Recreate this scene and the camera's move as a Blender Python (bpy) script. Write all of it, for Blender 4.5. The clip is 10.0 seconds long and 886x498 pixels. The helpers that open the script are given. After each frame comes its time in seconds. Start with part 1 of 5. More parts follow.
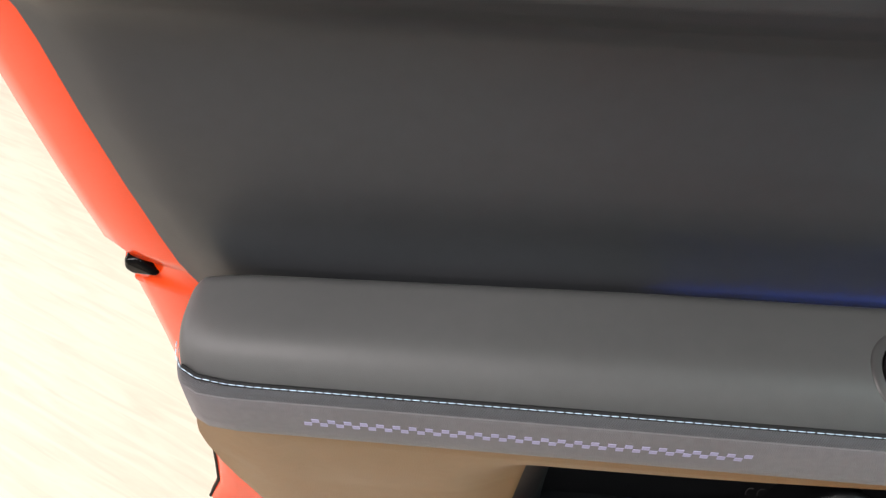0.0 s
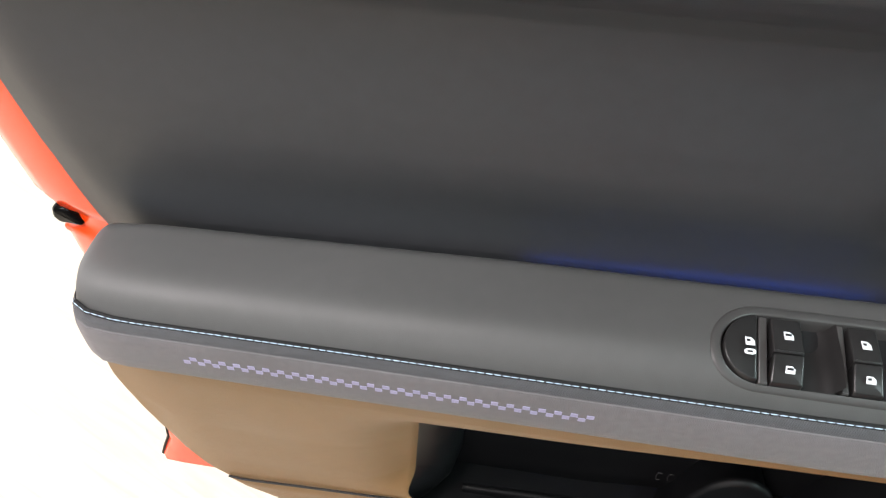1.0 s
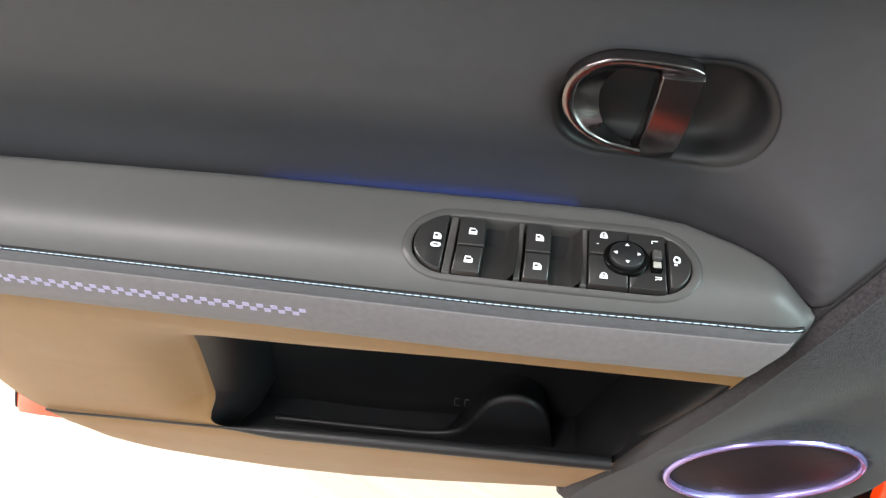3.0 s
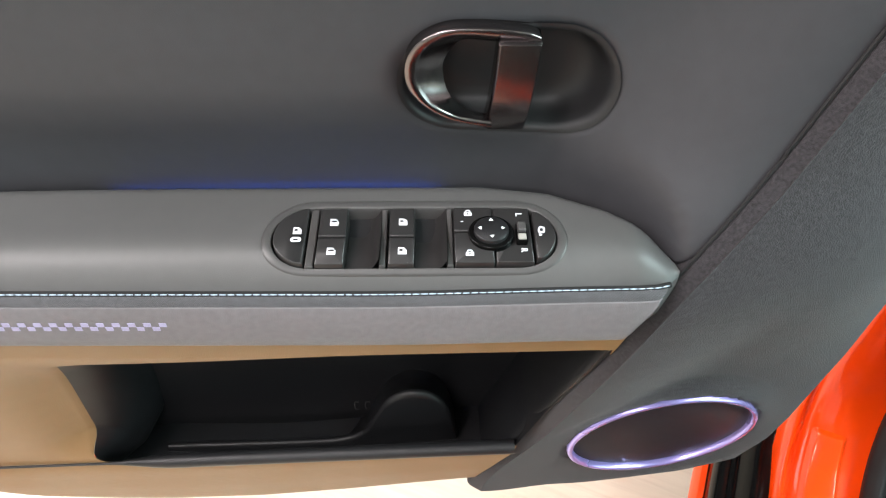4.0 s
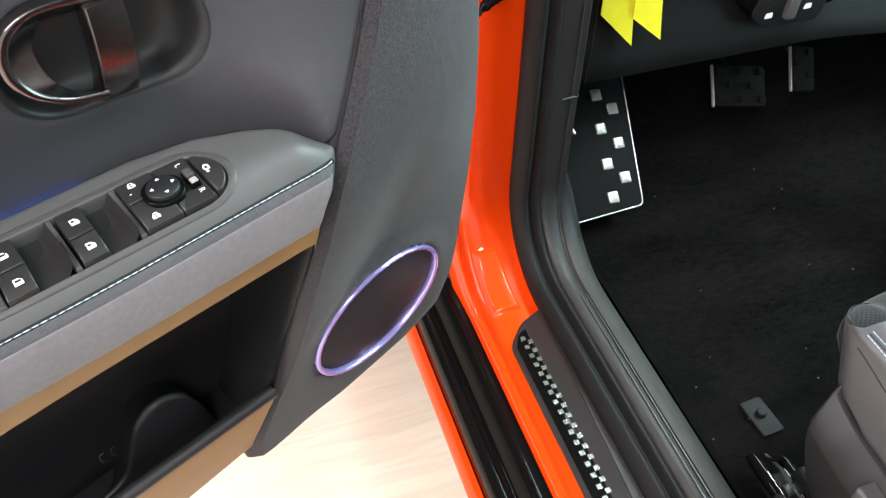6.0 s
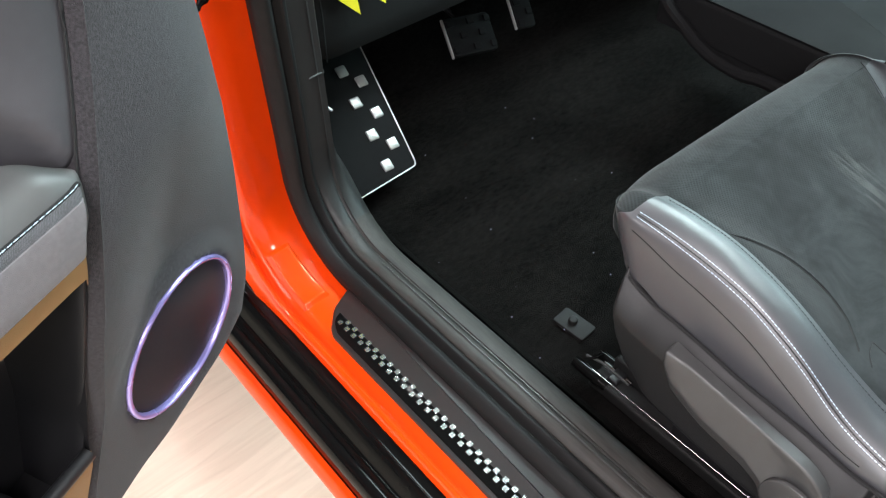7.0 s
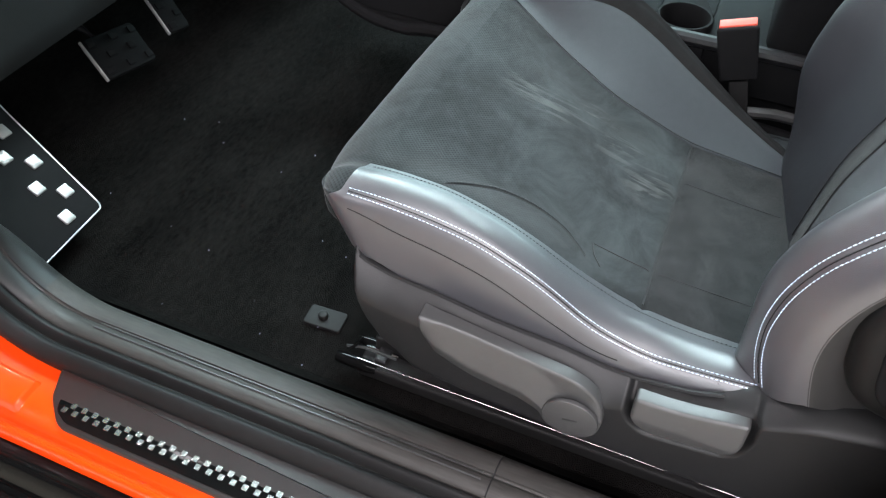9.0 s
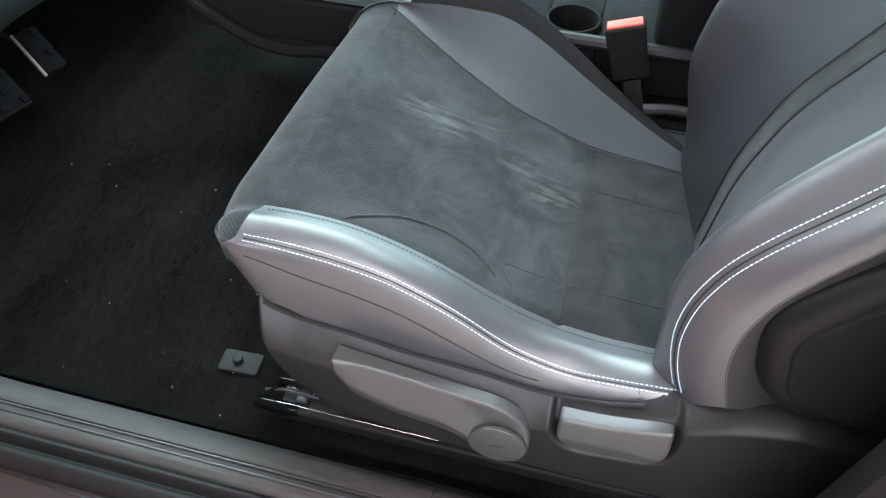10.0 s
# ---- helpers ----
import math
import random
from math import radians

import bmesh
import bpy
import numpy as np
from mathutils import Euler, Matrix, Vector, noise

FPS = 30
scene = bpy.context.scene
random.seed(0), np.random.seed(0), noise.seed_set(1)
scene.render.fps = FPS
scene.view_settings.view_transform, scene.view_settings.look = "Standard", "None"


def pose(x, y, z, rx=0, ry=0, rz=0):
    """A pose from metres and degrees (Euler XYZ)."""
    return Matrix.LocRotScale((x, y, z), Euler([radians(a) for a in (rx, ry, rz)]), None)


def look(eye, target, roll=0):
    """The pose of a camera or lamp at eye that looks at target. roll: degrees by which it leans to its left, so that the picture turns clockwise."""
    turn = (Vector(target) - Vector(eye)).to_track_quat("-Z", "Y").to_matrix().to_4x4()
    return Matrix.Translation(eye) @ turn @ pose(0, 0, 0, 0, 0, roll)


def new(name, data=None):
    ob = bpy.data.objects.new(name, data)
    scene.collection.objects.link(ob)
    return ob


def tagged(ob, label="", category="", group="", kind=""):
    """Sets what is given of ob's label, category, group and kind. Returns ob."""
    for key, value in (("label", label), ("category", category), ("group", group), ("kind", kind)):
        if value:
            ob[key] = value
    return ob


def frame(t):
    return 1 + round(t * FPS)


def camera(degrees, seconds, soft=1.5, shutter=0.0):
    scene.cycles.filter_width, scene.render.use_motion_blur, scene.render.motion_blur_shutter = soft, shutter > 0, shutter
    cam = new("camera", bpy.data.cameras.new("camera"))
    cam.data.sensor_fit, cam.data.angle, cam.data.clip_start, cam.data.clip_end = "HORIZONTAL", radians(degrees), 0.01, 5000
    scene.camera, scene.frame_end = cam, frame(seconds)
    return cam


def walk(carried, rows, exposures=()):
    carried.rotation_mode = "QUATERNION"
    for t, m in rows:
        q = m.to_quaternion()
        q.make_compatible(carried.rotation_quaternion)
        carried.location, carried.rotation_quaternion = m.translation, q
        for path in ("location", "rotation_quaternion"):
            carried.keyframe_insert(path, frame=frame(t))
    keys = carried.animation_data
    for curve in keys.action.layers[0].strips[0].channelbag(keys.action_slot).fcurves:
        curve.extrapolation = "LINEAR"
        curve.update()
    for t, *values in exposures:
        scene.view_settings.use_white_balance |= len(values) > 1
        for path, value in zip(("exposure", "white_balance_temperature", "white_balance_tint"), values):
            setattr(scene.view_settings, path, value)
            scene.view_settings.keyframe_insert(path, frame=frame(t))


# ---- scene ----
cam = camera(60.03, 10.0, soft=1.25)
PATH = [
    (0, (-0.7096, -0.5695, 1.2562), (-1.3427, 0.6102, -0.2295), 0.05),
    (0.5, (-0.6488, -0.5595, 1.2574), (-1.3469, 0.5913, -0.2219), -0.42),
    (1, (-0.5941, -0.5514, 1.2589), (-1.323, 0.5853, -0.2164), -0.06),
    (1.5, (-0.5464, -0.5507, 1.2639), (-1.2795, 0.5855, -0.2098), 0.68),
    (2, (-0.4983, -0.547, 1.2598), (-1.2242, 0.5999, -0.2091), 1.45),
    (2.5, (-0.4502, -0.5395, 1.2557), (-1.1708, 0.6167, -0.2086), 1.45),
    (3, (-0.4021, -0.5308, 1.2501), (-1.0792, 0.6525, -0.2132), 1.27),
    (3.2, (-0.3869, -0.5289, 1.2434), (-1.0392, 0.6753, -0.2142), 1.22),
    (4.3, (-0.3678, -0.5037, 1.2287), (-0.7825, 0.8158, -0.2159), 1.23),
    (4.5, (-0.3739, -0.4977, 1.2282), (-0.7155, 0.8385, -0.2202), 1.07),
    (5, (-0.3844, -0.5125, 1.2269), (-0.4463, 0.8708, -0.2162), 1.19),
    (5.5, (-0.3923, -0.5463, 1.2238), (-0.202, 0.8269, -0.2179), 0.99),
    (6, (-0.4182, -0.5953, 1.2204), (0.0445, 0.7145, -0.2184), 0.84),
    (6.2, (-0.4296, -0.6118, 1.2199), (0.145, 0.6569, -0.2154), 0.35),
    (7.3, (-0.4168, -0.6088, 1.1842), (0.585, 0.3508, -0.2564), -0.10),
    (7.5, (-0.4155, -0.6054, 1.1756), (0.64, 0.2913, -0.2672), -0.04),
    (8, (-0.41, -0.6004, 1.1648), (0.7505, 0.1429, -0.2846), 0.32),
    (8.2, (-0.4115, -0.5994, 1.1599), (0.7885, 0.0869, -0.2854), 0.78),
    (8.5, (-0.3962, -0.5987, 1.1599), (0.836, 0.014, -0.2915), 1.01),
    (9, (-0.3749, -0.6019, 1.1614), (0.904, -0.0928, -0.2895), 1.44),
    (9.5, (-0.3505, -0.6049, 1.1705), (0.9574, -0.1893, -0.2843), 1.27),
    (10, (-0.3313, -0.6102, 1.1673), (1.0056, -0.2767, -0.2822), 0.99),
]
walk(cam, [(t, look(eye, target, roll)) for t, eye, target, roll in PATH], exposures=[(0, -0.95, 6950, 17), (1, -0.62, 6900, 16), (2.5, -0.26, 6950, 15), (4.5, -0.12, 6900, 16), (6, -0.02, 6800, 16), (7.5, -0.14, 6700, 16), (8.5, 0.06, 6600, 16), (10, 0.28, 6500, 16)])

# ---- light: a bright showroom, unseen lights standing in for window fronts and ceiling lamps ----
world = bpy.data.worlds.new("world")
scene.world = world
world.use_nodes = True
world.node_tree.nodes["Background"].inputs[0].default_value = (0.75, 0.85, 1.0, 1)
world.node_tree.nodes["Background"].inputs[1].default_value = 0.12


def area_lamp(name, m, sx, sy, watts, colour):
    lamp = bpy.data.lights.new(name, "AREA")
    lamp.shape, lamp.size, lamp.size_y, lamp.energy, lamp.color = "RECTANGLE", sx, sy, watts, colour
    ob = new(name, lamp)
    ob.matrix_world = m
    return ob


area_lamp("window_light", look((-4.2, -1.2, 1.9), (0.0, -0.6, 0.6)), 5.0, 2.6, 220, (0.90, 0.97, 1.0))
area_lamp("window_light", look((4.7, -0.8, 1.3), (0.0, -0.6, 0.9)), 5.0, 2.2, 240, (0.60, 0.97, 1.0))
# added fill from the front that brightens the backrest through the windscreen
area_lamp("window_light", look((0.6, 4.7, 2.2), (0.4, -0.7, 0.8)), 4.5, 1.7, 200, (0.80, 0.97, 1.0))
# unseen lights; some only add pillar highlights and brighten sill and floor
for lx, ly in ((-2.1, -1.7), (-2.1, 0.4), (-1.2, -1.5), (-3.9, -2.6), (0.6, 2.4)):
    area_lamp("ceiling_lamp", pose(lx, ly, 3.16), 0.4, 1.6, 80, (0.97, 0.96, 0.99))
# added fill from behind the car that brightens the door panel
area_lamp("ceiling_lamp", pose(0.3, -3.7, 3.16), 1.6, 0.4, 120, (0.95, 0.96, 1.0))
# large teal light, unseen, placed to give the bolsters their highlight
area_lamp("ceiling_lamp", pose(2.1, 0.15, 3.16), 1.0, 2.5, 380, (0.70, 0.97, 1.0))


# ---- materials ----
def mat(name, colour, rough=0.5, metal=0.0, vary=0.15, vscale=6.0, bump=0.0, bscale=400.0, coat=0.0, spec=0.5, rvary=0.08, sheen=0.0, dist=0.002, stretch=(1, 1, 1)):
    """A surface with variation at two scales and a fine relief, at real size."""
    m = bpy.data.materials.new(name)
    m.use_nodes = True
    nt = m.node_tree
    n, l = nt.nodes, nt.links
    b = n["Principled BSDF"]
    b.inputs["Metallic"].default_value = metal
    b.inputs["Coat Weight"].default_value = coat
    b.inputs["Coat Roughness"].default_value = 0.04
    b.inputs["Specular IOR Level"].default_value = spec
    b.inputs["Sheen Weight"].default_value = sheen
    tc = n.new("ShaderNodeTexCoord")
    big = n.new("ShaderNodeTexNoise")
    big.inputs["Scale"].default_value, big.inputs["Detail"].default_value = vscale, 5
    fine = n.new("ShaderNodeTexNoise")
    fine.inputs["Scale"].default_value, fine.inputs["Detail"].default_value = vscale * 14, 4
    mp = n.new("ShaderNodeMapping")
    mp.inputs["Scale"].default_value = stretch
    l.new(tc.outputs["Object"], mp.inputs["Vector"])
    l.new(mp.outputs[0], big.inputs["Vector"])
    l.new(mp.outputs[0], fine.inputs["Vector"])
    add = n.new("ShaderNodeMath")
    add.operation = "ADD"
    l.new(big.outputs["Fac"], add.inputs[0])
    l.new(fine.outputs["Fac"], add.inputs[1])
    ramp = n.new("ShaderNodeMapRange")
    ramp.inputs["From Min"].default_value, ramp.inputs["From Max"].default_value = 0.7, 1.3
    ramp.inputs["To Min"].default_value, ramp.inputs["To Max"].default_value = 1 - vary, 1 + vary
    l.new(add.outputs[0], ramp.inputs["Value"])
    mul = n.new("ShaderNodeVectorMath")
    mul.operation = "SCALE"
    mul.inputs[0].default_value = colour
    l.new(ramp.outputs[0], mul.inputs["Scale"])
    l.new(mul.outputs["Vector"], b.inputs["Base Color"])
    rr = n.new("ShaderNodeMapRange")
    rr.inputs["From Min"].default_value, rr.inputs["From Max"].default_value = 0.3, 0.7
    rr.inputs["To Min"].default_value, rr.inputs["To Max"].default_value = max(0.02, rough - rvary), min(1.0, rough + rvary)
    l.new(big.outputs["Fac"], rr.inputs["Value"])
    l.new(rr.outputs[0], b.inputs["Roughness"])
    if bump:
        v = n.new("ShaderNodeTexVoronoi")
        v.inputs["Scale"].default_value = bscale
        l.new(tc.outputs["Object"], v.inputs["Vector"])
        bp = n.new("ShaderNodeBump")
        bp.inputs["Strength"].default_value, bp.inputs["Distance"].default_value = bump, dist
        l.new(v.outputs["Distance"], bp.inputs["Height"])
        l.new(bp.outputs["Normal"], b.inputs["Normal"])
    return m


def weave_mat(name, colour, scale, rough=0.85, turn=0.0, strength=0.5, contrast=0.5, sheen=0.2, axes="xz"):
    """A woven cloth: two crossed wave patterns as relief and as light and dark threads."""
    m = mat(name, colour, rough, sheen=sheen, vary=0.2, vscale=20)
    n, l = m.node_tree.nodes, m.node_tree.links
    b = n["Principled BSDF"]
    tc = next(x for x in n if x.bl_idname == "ShaderNodeTexCoord")
    mp = n.new("ShaderNodeMapping")
    mp.inputs["Rotation"].default_value = (0, radians(turn), 0) if axes == "xz" else (0, 0, radians(turn))
    l.new(tc.outputs["Object"], mp.inputs["Vector"])
    waves = []
    for d in axes.upper():
        w = n.new("ShaderNodeTexWave")
        w.bands_direction = d
        w.inputs["Scale"].default_value, w.inputs["Distortion"].default_value = scale, 1.2
        w.inputs["Detail"].default_value = 1
        l.new(mp.outputs[0], w.inputs["Vector"])
        waves.append(w)
    mix = n.new("ShaderNodeMath")
    mix.operation = "MULTIPLY"
    l.new(waves[0].outputs["Fac"], mix.inputs[0])
    l.new(waves[1].outputs["Fac"], mix.inputs[1])
    bp = n.new("ShaderNodeBump")
    bp.inputs["Strength"].default_value, bp.inputs["Distance"].default_value = strength, 0.001
    l.new(mix.outputs[0], bp.inputs["Height"])
    l.new(bp.outputs["Normal"], b.inputs["Normal"])
    old = b.inputs["Base Color"].links[0].from_socket
    mr = n.new("ShaderNodeMapRange")
    mr.inputs["To Min"].default_value, mr.inputs["To Max"].default_value = 1 - contrast, 1 + contrast
    l.new(mix.outputs[0], mr.inputs["Value"])
    sc = n.new("ShaderNodeVectorMath")
    sc.operation = "SCALE"
    l.new(old, sc.inputs[0])
    l.new(mr.outputs[0], sc.inputs["Scale"])
    l.new(sc.outputs["Vector"], b.inputs["Base Color"])
    return m


def suede_mat(name, dark, light, dots=True):
    """Brushed suede with lighter and darker nap, pierced with rows of fine holes where dots is set."""
    m = mat(name, dark, 0.9, vary=0.3, vscale=40, bump=0.35, bscale=1700, sheen=0.10, spec=0.15)
    n, l = m.node_tree.nodes, m.node_tree.links
    b = n["Principled BSDF"]
    tc = next(x for x in n if x.bl_idname == "ShaderNodeTexCoord")
    nap = n.new("ShaderNodeTexNoise")
    nap.inputs["Scale"].default_value, nap.inputs["Detail"].default_value, nap.inputs["Distortion"].default_value = 17, 12, 0.6
    nap.inputs["Roughness"].default_value = 0.68
    l.new(tc.outputs["Object"], nap.inputs["Vector"])
    fac = n.new("ShaderNodeMapRange")
    fac.inputs["From Min"].default_value, fac.inputs["From Max"].default_value = 0.38, 0.74
    l.new(nap.outputs["Fac"], fac.inputs["Value"])
    old = b.inputs["Base Color"].links[0].from_socket
    mix = n.new("ShaderNodeMix")
    mix.data_type = "RGBA"
    l.new(fac.outputs[0], mix.inputs["Factor"])
    l.new(old, mix.inputs["A"])
    mix.inputs["B"].default_value = (*light, 1)
    out = mix.outputs["Result"]
    if dots:
        v = n.new("ShaderNodeTexVoronoi")
        v.inputs["Scale"].default_value, v.inputs["Randomness"].default_value = 300, 0.0
        mp = n.new("ShaderNodeMapping")
        mp.inputs["Rotation"].default_value = (0, 0, radians(45))
        mp.inputs["Scale"].default_value = (1, 1, 0.02)
        l.new(tc.outputs["Object"], mp.inputs["Vector"])
        l.new(mp.outputs[0], v.inputs["Vector"])
        hole = n.new("ShaderNodeMapRange")
        hole.inputs["From Min"].default_value, hole.inputs["From Max"].default_value = 0.26, 0.42
        hole.inputs["To Min"].default_value = 0.42
        l.new(v.outputs["Distance"], hole.inputs["Value"])
        sc = n.new("ShaderNodeVectorMath")
        sc.operation = "SCALE"
        l.new(out, sc.inputs[0])
        l.new(hole.outputs[0], sc.inputs["Scale"])
        out = sc.outputs["Vector"]
        bp = n.new("ShaderNodeBump")
        bp.inputs["Strength"].default_value, bp.inputs["Distance"].default_value = 0.25, 0.0008
        l.new(hole.outputs[0], bp.inputs["Height"])
        l.new(bp.outputs["Normal"], b.inputs["Normal"])
    if dots:
        mp = n.new("ShaderNodeMapping")
        mp.inputs["Rotation"].default_value = (0, 0, radians(12))
        mp.inputs["Scale"].default_value = (85, 13, 26)
        l.new(tc.outputs["Object"], mp.inputs["Vector"])
        st = n.new("ShaderNodeTexNoise")
        st.inputs["Scale"].default_value, st.inputs["Detail"].default_value, st.inputs["Distortion"].default_value = 1.0, 6, 1.0
        l.new(mp.outputs[0], st.inputs["Vector"])
        streak = n.new("ShaderNodeMapRange")
        streak.inputs["From Min"].default_value, streak.inputs["From Max"].default_value = 0.50, 0.64
        l.new(st.outputs["Fac"], streak.inputs["Value"])
        near = None
        for at in ((0.396, -0.409, 0.295), (0.387, -0.44, 0.285), (0.404, -0.478, 0.275), (0.374, -0.532, 0.25), (0.330, -0.575, 0.24)):
            dist = n.new("ShaderNodeVectorMath")
            dist.operation = "DISTANCE"
            dist.inputs[1].default_value = at
            l.new(tc.outputs["Object"], dist.inputs[0])
            if near is None:
                near = dist.outputs["Value"]
            else:
                low = n.new("ShaderNodeMath")
                low.operation = "MINIMUM"
                l.new(near, low.inputs[0])
                l.new(dist.outputs["Value"], low.inputs[1])
                near = low.outputs[0]
        fade = n.new("ShaderNodeMapRange")
        fade.inputs["From Min"].default_value, fade.inputs["From Max"].default_value = 0.012, 0.042
        fade.inputs["To Min"].default_value, fade.inputs["To Max"].default_value = 0.24, 0.0
        l.new(near, fade.inputs["Value"])
        both = n.new("ShaderNodeMath")
        both.operation = "MULTIPLY"
        l.new(streak.outputs[0], both.inputs[0])
        l.new(fade.outputs[0], both.inputs[1])
        worn = n.new("ShaderNodeMix")
        worn.data_type = "RGBA"
        l.new(both.outputs[0], worn.inputs["Factor"])
        l.new(out, worn.inputs["A"])
        worn.inputs["B"].default_value = (0.15, 0.155, 0.15, 1)
        out = worn.outputs["Result"]
    l.new(out, b.inputs["Base Color"])
    return m


def wood_mat(name):
    """Pale wood of a showroom floor, with grain along x."""
    m = mat(name, (0.62, 0.50, 0.36), 0.42, vary=0.06, vscale=3)
    n, l = m.node_tree.nodes, m.node_tree.links
    b = n["Principled BSDF"]
    tc = next(x for x in n if x.bl_idname == "ShaderNodeTexCoord")
    mp = n.new("ShaderNodeMapping")
    mp.inputs["Scale"].default_value = (2.0, 22.0, 2.0)
    l.new(tc.outputs["Object"], mp.inputs["Vector"])
    g = n.new("ShaderNodeTexNoise")
    g.inputs["Scale"].default_value, g.inputs["Detail"].default_value, g.inputs["Distortion"].default_value = 2.5, 8, 0.8
    l.new(mp.outputs[0], g.inputs["Vector"])
    ramp = n.new("ShaderNodeValToRGB")
    ramp.color_ramp.elements[0].position, ramp.color_ramp.elements[1].position = 0.3, 0.62
    ramp.color_ramp.elements[0].color, ramp.color_ramp.elements[1].color = (0.50, 0.44, 0.345, 1), (0.585, 0.525, 0.42, 1)
    l.new(g.outputs["Fac"], ramp.inputs["Fac"])
    info = n.new("ShaderNodeObjectInfo")
    mr = n.new("ShaderNodeMapRange")
    mr.inputs["To Min"].default_value, mr.inputs["To Max"].default_value = 0.88, 1.06
    l.new(info.outputs["Random"], mr.inputs["Value"])
    sc = n.new("ShaderNodeVectorMath")
    sc.operation = "SCALE"
    l.new(ramp.outputs["Color"], sc.inputs[0])
    l.new(mr.outputs[0], sc.inputs["Scale"])
    l.new(sc.outputs["Vector"], b.inputs["Base Color"])
    return m


M_UPPER = mat("soft_door_skin", (0.043, 0.043, 0.047), 0.5, spec=0.35, bump=0.05, bscale=1400, vary=0.06)
M_ARM = mat("grey_armrest_leather", (0.072, 0.070, 0.069), 0.5, bump=0.05, bscale=1400, vary=0.05)
M_WEAVE = weave_mat("woven_strip", (0.085, 0.083, 0.090), 420, turn=35, contrast=0.55)
M_SUEDE = mat("grey_suede_band", (0.126, 0.114, 0.120), 0.92, vary=0.13, vscale=16, bump=0.2, bscale=1500, sheen=0.2)
M_CHECK = mat("pale_violet_print", (0.34, 0.32, 0.47), 0.8, vary=0.1, vscale=60)
M_TAN = mat("tan_plastic", (0.222, 0.124, 0.050), 0.5, vary=0.06, bump=0.15, bscale=900)
M_BLACK = mat("black_plastic", (0.012, 0.012, 0.013), 0.42, vary=0.15, bump=0.1, bscale=1200, spec=0.35)
M_POCKET = mat("dark_pocket_plastic", (0.009, 0.009, 0.010), 0.45, vary=0.15, spec=0.4, bump=0.1, bscale=1000)
M_GREY = mat("charcoal_plastic", (0.038, 0.038, 0.038), 0.38, vary=0.1, bump=0.1, bscale=1500)
M_CLOTH = mat("dark_door_cloth", (0.029, 0.027, 0.030), 0.85, vary=0.75, vscale=450, bump=0.5, bscale=1000, sheen=0.12, spec=0.25, dist=0.001)
M_RING = mat("violet_anodised_ring", (0.44, 0.37, 0.80), 0.25, metal=0.7, vary=0.05)
M_GRILLE = mat("speaker_grille", (0.021, 0.022, 0.026), 0.45, spec=0.10, vary=0.05, bump=0.06, bscale=1400)
M_RED = mat("orange_red_paint", (0.87, 0.058, 0.0035), 0.33, vary=0.015, coat=0.75, rvary=0.02, spec=0.08)
M_GLOSS = mat("gloss_black", (0.004, 0.004, 0.004), 0.06, vary=0.1, coat=0.0, rvary=0.02, spec=0.1)
M_RUBBER = mat("black_rubber", (0.010, 0.0098, 0.0098), 0.62, vary=0.15, spec=0.18)
M_DASH = mat("dark_dash_plastic", (0.0052, 0.0052, 0.0052), 0.45, vary=0.1, spec=0.15, bump=0.1, bscale=1400)
M_PILLAR = mat("dark_pillar_trim", (0.012, 0.011, 0.011), 0.9, vary=0.1, spec=0.03)
M_STEEL = mat("brushed_steel", (0.46, 0.455, 0.44), 0.38, metal=0.6, vary=0.05)
M_PLATE = mat("polished_plate_square", (0.46, 0.455, 0.435), 0.24, metal=1.0, vary=0.12)
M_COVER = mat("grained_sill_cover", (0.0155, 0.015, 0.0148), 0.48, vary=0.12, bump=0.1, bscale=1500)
M_DEEP = mat("matt_black_plastic", (0.0048, 0.0048, 0.0052), 0.75, vary=0.15, spec=0.12)
M_CHROME = mat("dark_chrome", (0.21, 0.185, 0.185), 0.24, metal=1.0, vary=0.03, rvary=0.04)
M_CARPET = mat("black_carpet", (0.0080, 0.0073, 0.0069), 0.95, spec=0.03, vary=0.6, vscale=8, stretch=(0.7, 1.7, 1), bump=0.9, bscale=700, dist=0.004)
M_RECESS = mat("handle_recess", (0.013, 0.013, 0.014), 0.48, vary=0.06)
M_BEZEL = mat("switch_bezel", (0.058, 0.056, 0.055), 0.42, vary=0.06, bump=0.04, bscale=1600)
M_KEY = mat("button_plastic", (0.020, 0.019, 0.019), 0.33, vary=0.08)
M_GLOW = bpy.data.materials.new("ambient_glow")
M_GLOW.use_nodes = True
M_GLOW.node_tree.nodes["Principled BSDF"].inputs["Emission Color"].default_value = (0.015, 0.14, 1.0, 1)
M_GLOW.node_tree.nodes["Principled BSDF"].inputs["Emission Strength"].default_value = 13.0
M_TRIM = mat("scuffed_sill_trim", (0.040, 0.038, 0.0355), 0.56, vary=0.32, vscale=22, bump=0.06, bscale=1500, rvary=0.14, stretch=(1, 0.10, 1), spec=0.22)
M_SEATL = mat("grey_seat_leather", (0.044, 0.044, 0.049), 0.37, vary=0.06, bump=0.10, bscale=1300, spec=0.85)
# the seat leather again, the inner side's shade put into a darker, duller colour
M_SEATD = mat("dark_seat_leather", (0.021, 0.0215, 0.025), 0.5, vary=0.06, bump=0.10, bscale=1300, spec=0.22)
M_PERF = suede_mat("perforated_suede", (0.0085, 0.0098, 0.0102), (0.030, 0.0355, 0.037))
M_BACK = suede_mat("dark_backrest_cloth", (0.022, 0.0235, 0.027), (0.032, 0.034, 0.038), dots=False)
M_NAP = suede_mat("brushed_suede", (0.0058, 0.0060, 0.0062), (0.024, 0.0245, 0.025), dots=False)
M_THREAD = mat("pale_blue_thread", (0.50, 0.62, 0.74), 0.7, vary=0.15, vscale=80)
